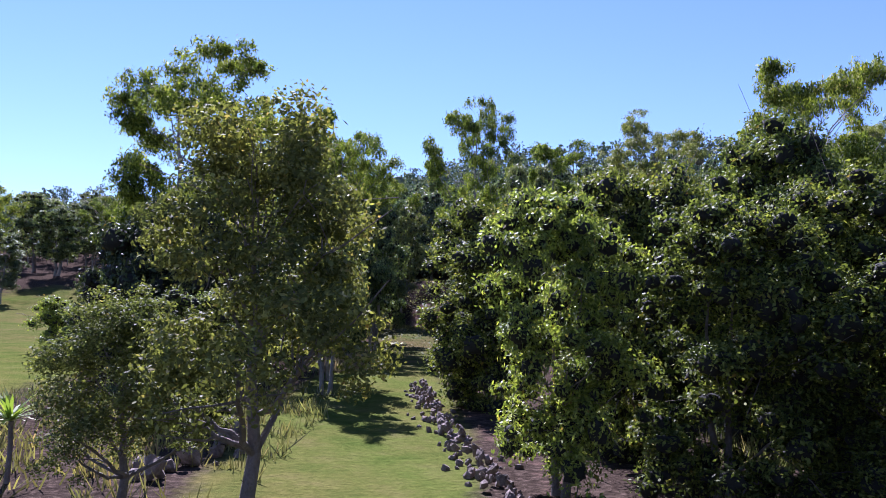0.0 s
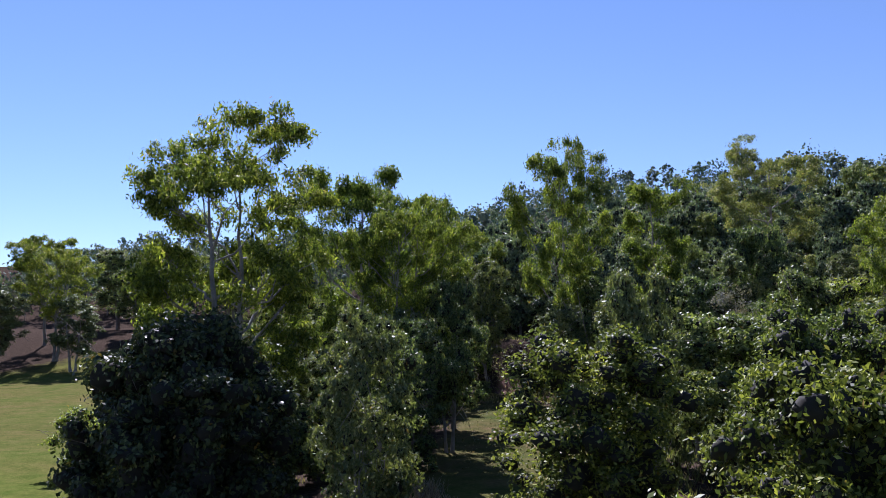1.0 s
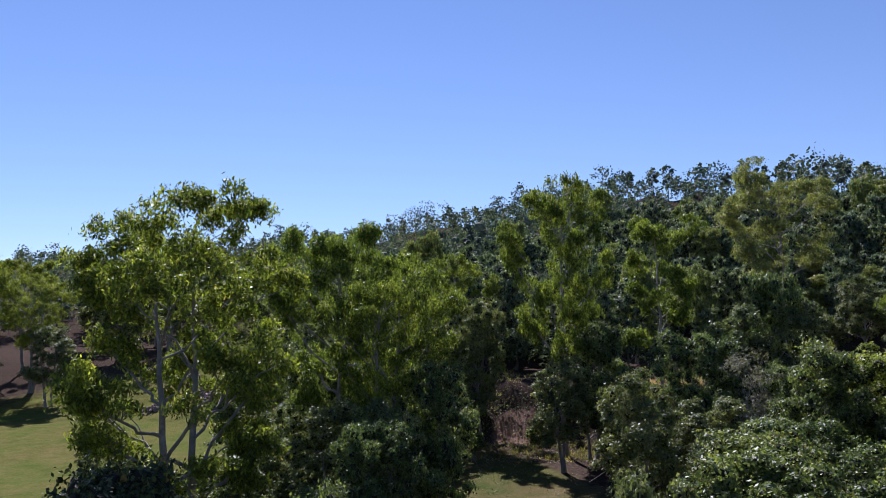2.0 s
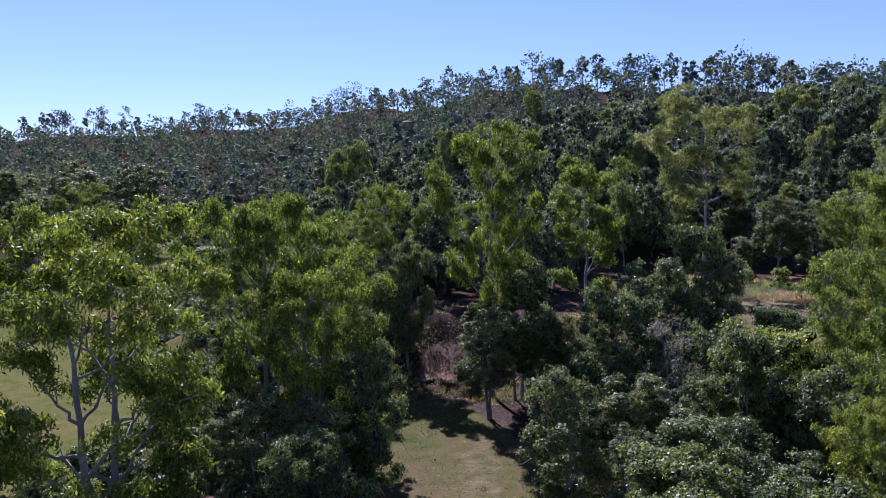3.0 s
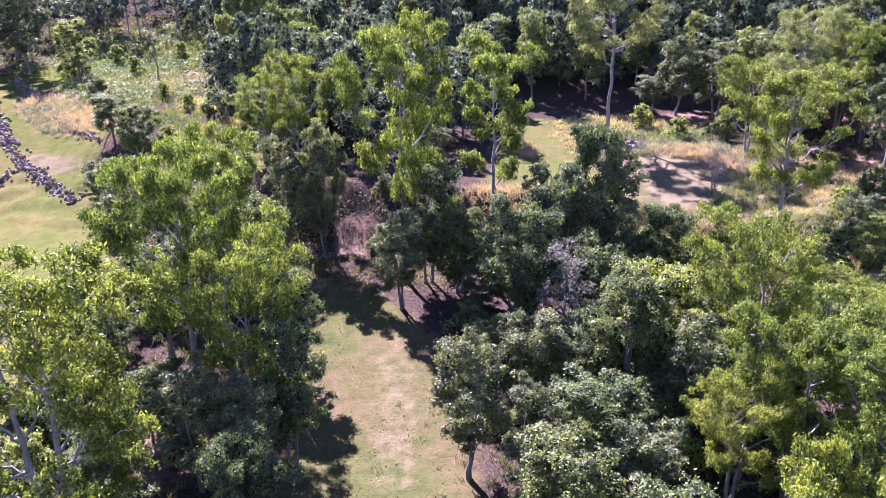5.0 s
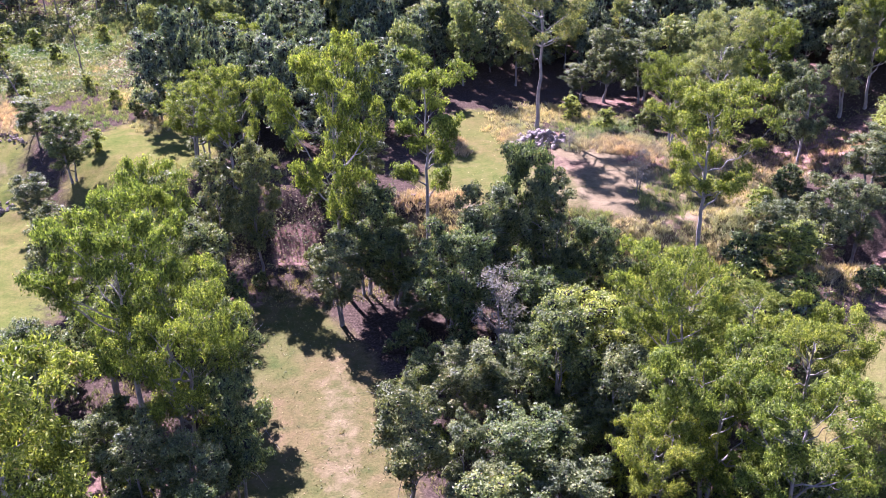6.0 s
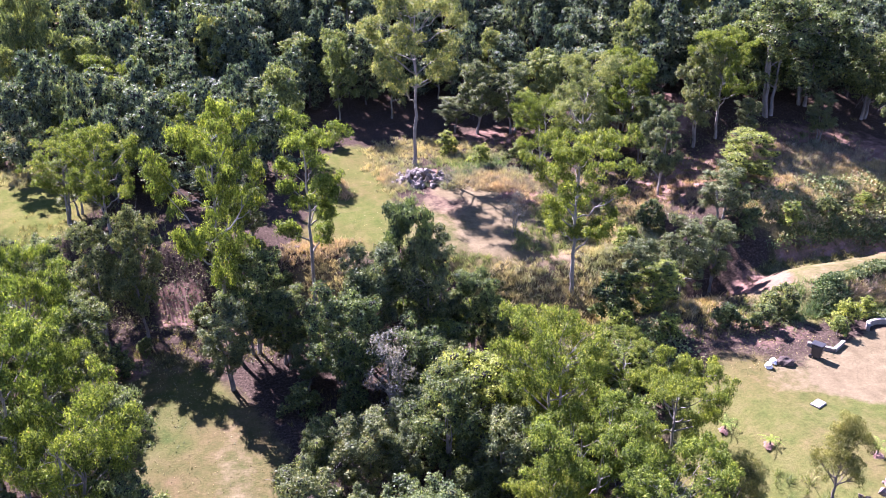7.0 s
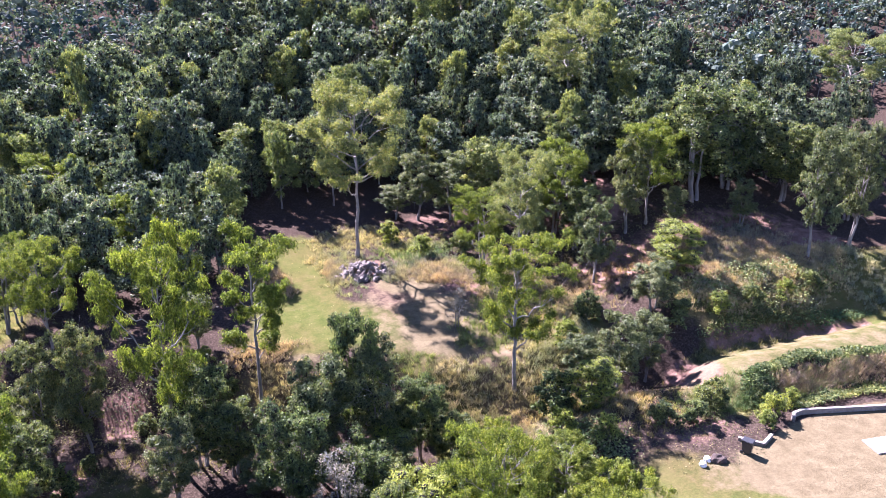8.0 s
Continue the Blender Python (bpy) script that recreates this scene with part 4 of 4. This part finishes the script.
grass_patch("rusty_grass", "reddish brown dead grass and brush", RUST_GRASS, (
    (31, 76, 5, 3, -25, 420), (35, 71, 5, 5, 0, 520), (9.5, 66, 3.2, 1.6, 0, 220), (13.5, 79, 1.2, 3.5, 10, 160), (26, 52, 3, 3, 0, 160),
    (56, 64, 9, 4, 10, 760), (44, 66, 5, 4, 0, 260), (-37, 99, 3, 9, 38, 800), (21.5, 78.5, 2.6, 2.2, 0, 120), (-5.4, 25, 1.6, 3, 0, 140), (-28, 112, 5, 4, 0, 160), (51.5, 45.0, 5, 0.9, -5, 620), (59, 43.6, 6, 0.9, -13, 520), (60, 66, 6, 3, -10, 420), (29.5, 76, 3.4, 2.6, -20, 260), (20.0, 79, 1.6, 2.6, 0, 260), (25.2, 77, 1.4, 2.2, 0, 200)), 6, 0.45, 18)
grass_patch("green_weeds", "light green weeds and rank grass", GREEN_GRASS, (
    (-31, 108, 8, 9, 20, 760), (-34, 124, 14, 9, 0, 1500), (-44, 140, 18, 9, 10, 900), (-23, 94, 4, 5, 0, 220), (25, 46, 3.5, 5, 0, 300), (50, 44.8, 8, 1.0, 0, 260), (42, 46, 4, 2, 0, 160), (29, 27, 3, 6, 0, 260),
    (29, 62, 3, 3, 0, 120), (28.5, 81, 4, 3, 0, 160), (19, 60, 5, 2, 0, 120), (-17, 34, 3, 6, 0, 160), (33, 67, 3, 3, 0, 130)), 7, 0.5)

grass_patch("undergrowth", "low brown and green undergrowth among fallen leaves", UNDER_GRASS, (
    (14, 38, 11, 17, -15, 1500), (-13, 44, 6, 15, 0, 800), (57, 68, 12, 5, 10, 400), (42, 70, 8, 7, 0, 350), (34, 48, 5, 4, 0, 260), (5, 60, 14, 3, 0, 420), (-10, 72, 8, 8, 0, 420),
    (36, 80, 8, 8, 0, 420), (9, 8, 6, 8, 0, 420), (-9, 8, 5, 12, 0, 420), (52, 53.5, 9, 1.2, 4, 160)), 8, 0.38, 12)


def leafy_cover(name, label, mat, areas, seed, size, tall):
    """Creepers and low leafy growth hugging the ground over ellipses (x, y, rx, ry, turn, leaves)."""
    rng = np.random.default_rng(seed)
    spots = []
    for cx, cy, rx, ry, turn, count in areas:
        c, s = math.cos(radians(turn)), math.sin(radians(turn))
        r, a = np.sqrt(rng.random(count)) * (1 + 0.12 * rng.normal(size=count)), rng.uniform(0, 6.283, count)
        u, v = r * np.cos(a) * rx, r * np.sin(a) * ry
        x, y = cx + u * c - v * s, cy + u * s + v * c
        hump = 0.5 + 0.5 * ripple(4.1 * x, 4.7 * y)
        spots.append(np.stack([x, y, ground_z(x, y) + tall * hump * rng.random(count) ** 0.5 + 0.03], -1))
    spots = np.concatenate(spots)
    way = np.tile(np.array([0.0, -0.3, 1.0]), (len(spots), 1))
    v, q = leaves(rng, (spots, way), size, size * 0.6, 0.2)
    tagged(new(name, raw_mesh(name, v, q, mat)), label, "plants", kind="stuff")


leafy_cover("creeper", "dark green creepers over the bank below the road", CREEPER_LEAF, (
    (49.5, 46.7, 4.0, 0.7, 4, 2600), (56.5, 45.6, 5.0, 0.7, -10, 2800), (50, 43.4, 4, 0.9, -6, 2200), (57, 42.4, 5.0, 0.9, -14, 2600), (64, 41.4, 5, 1.8, -18, 3200), (46.0, 45.2, 1.4, 1.6, 0, 2600),
    (53, 55.2, 5.5, 0.7, 4, 1600), (61, 54.0, 6, 0.8, -8, 1600), (24, 48, 3, 3, 0, 1500)), 12, 0.2, 0.7)


leafy_cover("meadow_weeds", "pale green rank weeds over an old clearing", GREEN_GRASS, (
    (-32, 114, 9, 12, 20, 9000), (-42, 130, 16, 10, 10, 8000), (-34, 139, 16, 5, 0, 5000), (-20, 108, 5, 8, 0, 3000), (27, 45, 5.5, 5, 0, 7000), (57, 58, 9, 2.5, -4, 4000)), 14, 0.26, 1.0)


leafy_cover("bank_litter", "dead leaves and low weeds on the shaded bank", UNDER_GRASS, (
    (1, 64.8, 9, 3.4, -6, 3200), (-9, 67, 5, 4, 0, 1600), (1.5, 58.5, 8, 2.4, 0, 1600), (48, 70, 14, 6, 5, 4000), (39, 46.5, 4, 4, 0, 1800)), 16, 0.17, 0.12)


leafy_cover("fallen_leaves", "fallen brown leaves scattered over the lawn", UNDER_GRASS, (
    (-0.6, 41, 4.6, 14, 3, 900), (-3.8, 55, 3, 5, 10, 500), (15, 74, 6, 11, -14, 500), (38, 43, 6, 4, 0, 1500)), 15, 0.11, 0.02)


# ---- stones ----
def stone(rng, size, mat):
    """One rough stone: a squashed ball with flat breaks."""
    bm = bmesh.new()
    bmesh.ops.create_icosphere(bm, subdivisions=1, radius=1)
    cut = unit(rng.normal(size=(5, 3)))
    for vert in bm.verts:
        p = np.array(vert.co)
        for n in cut:
            over = p @ n - 0.62
            if over > 0:
                p = p - n * over
        vert.co = Vector(p * size * np.array([1.0, 0.75, 0.6]) * (1 + 0.1 * rng.normal()))
    me = bpy.data.meshes.new("stone")
    bm.to_mesh(me)
    bm.free()
    me.materials.append(mat)
    return me


PALE_ROCK = plain("pale_broken_rock", (0.12, 0.1, 0.085), (0.27, 0.23, 0.195), 1.9, 0.9, 0.6)
STONES = [stone(np.random.default_rng(40 + k), 1.0, ROCK) for k in range(7)]
PALE_STONES = [stone(np.random.default_rng(60 + k), 1.0, PALE_ROCK) for k in range(7)]


def lay_stones(name, label, spots, group="", kinds=STONES):
    """Stones at (x, y, z over the ground, size) as parts of one heap or line."""
    heap = tagged(new(name), label, "rocks", group)
    x0, y0 = spots[0][0], spots[0][1]
    heap.location = (x0, y0, float(ground_z(x0, y0)))
    rng = np.random.default_rng(len(spots))
    for k, (x, y, up, size) in enumerate(spots):
        ob = new("stone", kinds[k % 7])
        ob.parent = heap
        ob.matrix_basis = Matrix.LocRotScale(Vector((x, y, float(ground_z(x, y)) + up + size * 0.2)) - heap.location,
                                             Euler(rng.uniform(0, 6.28, 3)), (size, size, size))
    return heap


def line_of_stones(points, width, per_metre, size, seed):
    rng = np.random.default_rng(seed)
    out = []
    for (ax, ay), (bx, by) in zip(points, points[1:]):
        n = int(math.hypot(bx - ax, by - ay) * per_metre)
        for _ in range(n):
            t, off = rng.random(), rng.normal() * width * 0.5
            dx, dy = (by - ay), -(bx - ax)
            ln = math.hypot(dx, dy)
            s = size * rng.uniform(0.5, 1.4)
            out.append((ax + (bx - ax) * t + dx / ln * off, ay + (by - ay) * t + dy / ln * off, max(0, 0.35 - abs(off)) * rng.random(), s))
    return out


lay_stones("rock_pile", "heap of broken grey and brown rocks on red earth", [
    (22.5 + 2.7 * r * math.cos(a) + 0.4 * math.sin(5 * a), 78.0 + 2.1 * r * math.sin(a), 1.25 * (1 - r) * u, s) for r, a, u, s in
    [(math.sqrt(RNG.random()), RNG.uniform(0, 6.28), RNG.random() ** 0.4, RNG.uniform(0.16, 0.44)) for _ in range(230)]], kinds=PALE_STONES)
lay_stones("rock_edging", "long line of dark rocks along the grass", line_of_stones(((-51, 111), (-43.5, 98), (-37, 86.5), (-33, 82), (-28.5, 76.8)), 1.0, 15, 0.24, 3), "rock lines")
lay_stones("rock_edging", "line of dark rocks branching off over the grass", line_of_stones(((-37, 85.5), (-39.5, 80), (-44, 76)), 1.2, 16, 0.24, 4), "rock lines")
lay_stones("rock_edging", "low line of brown rocks at the foot of a red bank", line_of_stones(((-49, 117), (-37, 97.5), (-29.5, 88.5)), 0.8, 8, 0.22, 5), "rock lines")
lay_stones("rock_edging", "rough edging of loose brown rocks beside the lawn", line_of_stones(((0.5, -1), (0.2, 3), (-0.9, 11), (-1.5, 18)), 0.5, 16, 0.11, 6), "rock lines")
lay_stones("rock_edging", "small heap of reddish rocks beside the lawn", line_of_stones(((-5.4, 2), (-4.9, 6)), 0.7, 9, 0.2, 7), "rock lines")
lay_stones("rock_edging", "loose brown rocks at the terrace edge", line_of_stones(((6.8, 66.5), (10, 66)), 1.4, 20, 0.2, 8), "rock lines")
lay_stones("rock_edging", "pale rocks at the edge of the grass", line_of_stones(((32.6, 27.2), (36.5, 27.0)), 0.9, 8, 0.3, 9), "rock lines")


# ---- by the house pad ----
def solid(name, bm, mat, parent, label=""):
    me = bpy.data.meshes.new(name)
    bm.to_mesh(me)
    bm.free()
    me.materials.append(mat)
    return part(name, me, parent, label)


def box(bm, size, at, turn=0.0, bevel=0.02):
    made = bmesh.ops.create_cube(bm, size=1)["verts"]
    bmesh.ops.scale(bm, vec=size, verts=made)
    edges = list({e for v in made for e in v.link_edges})
    if bevel:
        made = bmesh.ops.bevel(bm, geom=edges, offset=bevel, segments=2, affect="EDGES")["verts"]
    bmesh.ops.transform(bm, matrix=pose(*at, 0, 0, turn), verts=[v for v in made])


def retaining_wall():
    """A low plastered wall along the back of the pad with a lighter cap, in three bends."""
    wall = tagged(new("retaining_wall"), "low grey concrete retaining wall with a pale top", "wall")
    wall.location = (42, 40.4, float(ground_z(42, 40.4)))
    line = [(40.4, 41.2), (41.6, 39.9), (43.0, 40.6)]
    line2 = [(46.0, 41.5), (46.5, 42.1), (47.4, 42.2), (48.5, 41.9), (51.3, 41.1), (54.1, 40.3), (62.0, 38.4)]
    for pts, high in ((line, 0.22), (line2, 0.36)):
        for (ax, ay), (bx, by) in zip(pts, pts[1:]):
            ln, a = math.hypot(bx - ax, by - ay), math.degrees(math.atan2(by - ay, bx - ax))
            mx, my = (ax + bx) / 2, (ay + by) / 2
            z = float(ground_z(mx, my - 0.4)) - wall.location.z
            bm = bmesh.new()
            box(bm, (ln, 0.22, high + 0.3), (mx - 42, my - 40.4, z + high / 2 - 0.15), a)
            solid("wall_panel", bm, DARK_WALL, wall)
            bm = bmesh.new()
            box(bm, (ln + 0.04, 0.26, 0.07), (mx - 42, my - 40.4, z + high + 0.04), a)
            solid("coping", bm, CONCRETE, wall, "pale concrete coping")


DARK_WALL = plain("darker_concrete", (0.12, 0.105, 0.09), (0.26, 0.235, 0.2), 1.2, 0.9, 0.4)
PLASTIC = plain("dark_plastic", (0.02, 0.022, 0.025), (0.035, 0.037, 0.04), 2.0, 0.5, 0.05)
WHITE_SHEET = plain("white_plastic_sheet", (0.62, 0.62, 0.6), (0.8, 0.8, 0.78), 1.5, 0.5, 0.2)
PALM_LEAF = leaf_material("palm_fronds", (0.1, 0.16, 0.03), (0.16, 0.23, 0.04), (0.24, 0.29, 0.07), 0.4, 0.3)
SOIL = plain("dark_soil", (0.035, 0.025, 0.02), (0.09, 0.065, 0.05), 3.0, 0.95, 0.8)
MULCH = plain("red_mulch", (0.1, 0.05, 0.038), (0.22, 0.13, 0.1), 3.0, 0.95, 0.8)
retaining_wall()


def wheelie_bin(x, y, turn):
    b = tagged(new("wheelie_bin"), "dark grey plastic wheelie bin on the grass", "bin")
    b.matrix_basis = pose(x, y, float(ground_z(x, y)), 0, 0, turn)
    bm = bmesh.new()
    box(bm, (0.62, 0.74, 0.95), (0, 0, 0.55), 0, 0.05)
    for v in bm.verts:
        k = 0.78 + 0.22 * v.co.z / 1.03
        v.co.x, v.co.y = v.co.x * k, v.co.y * k
    solid("body", bm, PLASTIC, b)
    bm = bmesh.new()
    box(bm, (0.68, 0.84, 0.08), (0, 0.02, 1.07), 0, 0.03)
    solid("lid", bm, PLASTIC, b)
    for side in (-0.29, 0.29):
        bm = bmesh.new()
        bmesh.ops.create_cone(bm, cap_ends=True, segments=16, radius1=0.13, radius2=0.13, depth=0.06)
        bmesh.ops.transform(bm, matrix=pose(side, 0.3, 0.13, 0, 90, 0), verts=bm.verts)
        solid("wheel", bm, PLASTIC, b)


wheelie_bin(39.9, 39.7, 30)


def crumpled(name, label, x, y, size, seed, mat, category):
    """A soft heap, creased all over."""
    rng = np.random.default_rng(seed)
    bm = bmesh.new()
    bmesh.ops.create_icosphere(bm, subdivisions=3, radius=1)
    for v in bm.verts:
        n = noise.noise(v.co * 1.7 + Vector((seed, 0, 0))) * 0.35 + noise.noise(v.co * 4.5) * 0.15
        v.co = Vector((v.co.x * size[0], v.co.y * size[1], max(-0.2, v.co.z) * size[2])) * (1 + n)
    me = bpy.data.meshes.new(name)
    bm.to_mesh(me)
    bm.free()
    me.materials.append(mat)
    ob = tagged(new(name, me), label, category)
    ob.matrix_basis = pose(x, y, float(ground_z(x, y)) + 0.1, 0, 0, rng.uniform(0, 360))


crumpled("rubbish_bag", "crumpled white sheeting heaped in the shade", 36.6, 40.0, (0.3, 0.22, 0.24), 2, WHITE_SHEET, "rubbish")
crumpled("rubbish_bag", "white plastic bag beside a heap", 35.9, 39.6, (0.3, 0.25, 0.3), 3, WHITE_SHEET, "rubbish")
crumpled("dirt_mound", "small mound of dark soil in the shade", 37.3, 39.7, (0.6, 0.45, 0.35), 4, SOIL, "mound")


def slab(name, label, x, y, sx, sy, turn, mat):
    ob = tagged(new(name), label, "slab")
    ob.matrix_basis = pose(x, y, float(ground_z(x, y)), 0, 0, turn)
    bm = bmesh.new()
    box(bm, (sx, sy, 0.14), (0, 0, 0.04), 0, 0.015)
    solid("top", bm, mat, ob)


slab("concrete_slab", "small pale broken concrete slab on the grass", 36.2, 35.1, 0.9, 0.6, 20, CONCRETE)
slab("concrete_slab", "white concrete slab on bare earth", 50.6, 36.6, 3.6, 1.8, -8, CONCRETE)


def young_palm(x, y, high, seed):
    """A small palm: short stem, arched fronds with leaflets, and a ring of mulch."""
    rng = np.random.default_rng(seed)
    ob = tagged(new("young_palm"), "young green palm in a ring of red mulch", "palm", "young palms on the lawn")
    ob.location = (x, y, float(ground_z(x, y)))
    v, q = tube([(0, 0, -0.1), (0.02, 0, high * 0.2), (0, 0.02, high * 0.4)], [0.07, 0.05, 0.035], 7)
    part("stem", raw_mesh("stem", v, q, DARK_BARK, True), ob)
    for k in range(7):
        a = k * 0.9 + rng.normal() * 0.2
        ln = high * rng.uniform(0.55, 0.85)
        pts = [np.array([math.cos(a) * ln * t, math.sin(a) * ln * t, high * 0.4 + ln * (0.75 * t - 0.75 * t * t)]) for t in np.linspace(0, 1, 8)]
        pieces = [tube(pts, np.linspace(0.014, 0.004, 8), 4)]
        side = np.array([-math.sin(a), math.cos(a), 0])
        for j in range(1, 8):
            for w in (-1, 1):
                root, tip = pts[j], pts[j] + side * w * ln * 0.26 * (1.1 - j / 9) + np.array([math.cos(a), math.sin(a), -0.35]) * ln * 0.12
                e = np.array([math.cos(a), math.sin(a), 0]) * 0.03
                pieces.append((np.array([root - e, root + e, tip, (root + tip) / 2 - e]), np.arange(4)[None]))
        v, q = joined(pieces)
        part("frond", raw_mesh("frond", v, q, PALM_LEAF), ob)
    bm = bmesh.new()
    bmesh.ops.create_cone(bm, cap_ends=True, segments=14, radius1=0.4, radius2=0.2, depth=0.1)
    for vert in bm.verts:
        vert.co *= 1 + 0.2 * rng.normal()
    bmesh.ops.translate(bm, vec=(0, 0, 0.04), verts=bm.verts)
    solid("mulch_ring", bm, MULCH, ob, "ring of red mulch")


young_palm(30.3, 36.2, 1.2, 1)
young_palm(31.4, 33.4, 1.0, 2)
young_palm(36.0, 30.0, 1.4, 3)


def spiky_plant(name, label, x, y, stem, blades, length, mat, seed, tilt=0.6):
    """A rosette of strap leaves, on a stem where stem is not 0."""
    rng = np.random.default_rng(seed)
    ob = tagged(new(name), label, "plant")
    ob.location = (x, y, float(ground_z(x, y)))
    if stem:
        v, q = tube([(0, 0, -0.1), (0.03, 0, stem * 0.5), (0, 0.03, stem)], [0.05, 0.04, 0.04], 7)
        part("stem", raw_mesh("stem", v, q, DARK_BARK, True), ob)
    pieces = []
    for k in range(blades):
        a, up, ln = rng.uniform(0, 6.28), rng.uniform(0.2, 1.0), length * rng.uniform(0.7, 1.15)
        out = np.array([math.cos(a), math.sin(a), 0])
        side = np.array([-math.sin(a), math.cos(a), 0]) * 0.03
        p = [np.array([0, 0, stem]) + out * ln * t * (1 - 0.5 * up) + np.array([0, 0, 1]) * ln * (up * t - tilt * t * t * 0.8) for t in (0, 0.33, 0.66, 1)]
        w = (0.6, 1.0, 0.8, 0.08)
        vv = np.array([p[i] + side * w[i] * sgn for i in range(4) for sgn in (-1, 1)])
        pieces.append((vv, np.array([[0, 1, 3, 2], [2, 3, 5, 4], [4, 5, 7, 6]])))
    v, q = joined(pieces)
    part("leaves", raw_mesh("leaves", v, q, mat), ob)


spiky_plant("strap_leaved_plant", "clump of arching green strap leaves", 1.4, -0.5, 0, 60, 1.5, PALM_LEAF, 3, 0.8)
spiky_plant("cordyline", "slender cordyline with a tuft of narrow leaves", -7.7, 1.8, 1.0, 60, 0.7, PALM_LEAF, 4, 0.4)
spiky_plant("agave", "pale spiky rosette plant on the leaf litter", -12.2, 40.8, 0, 24, 0.5, GREEN_GRASS, 5, 0.3)
spiky_plant("red_cordyline", "dark red cordyline bush", -7.6, 33.6, 0.4, 70, 0.9, MULCH, 6, 0.5)


def dead_pole(x, y, high, lean_x, lean_y, seed):
    """A dead leaning trunk with two stubs."""
    rng = np.random.default_rng(seed)
    ob = tagged(new("dead_tree"), "thin dead leaning tree trunk without leaves", "dead tree", "dead trunks on the slope")
    ob.location = (x, y, float(ground_z(x, y)))
    pts = curve(rng, (0, 0, -0.3), (lean_x, lean_y, high), 0.04, 9)
    v, q = tube(pts, np.linspace(0.12, 0.03, 9), 6)
    part("trunk", raw_mesh("trunk", v, q, DARK_BARK, True), ob)
    for k in (5, 6, 7):
        v, q = tube(curve(rng, pts[k], pts[k] + rng.normal(size=3) * 0.5 + (0, 0, 0.6), 0.1, 4), np.linspace(0.04, 0.01, 4), 4)
        part("branch_stub", raw_mesh("branch_stub", v, q, DARK_BARK, True), ob)


dead_pole(-28.8, 113.2, 9.0, -1.0, 0.5, 1)
dead_pole(-28.7, 92.4, 6.5, -3.0, 0.5, 2)
dead_pole(-6.6, 22.0, 3.4, 0.1, 0.0, 4)
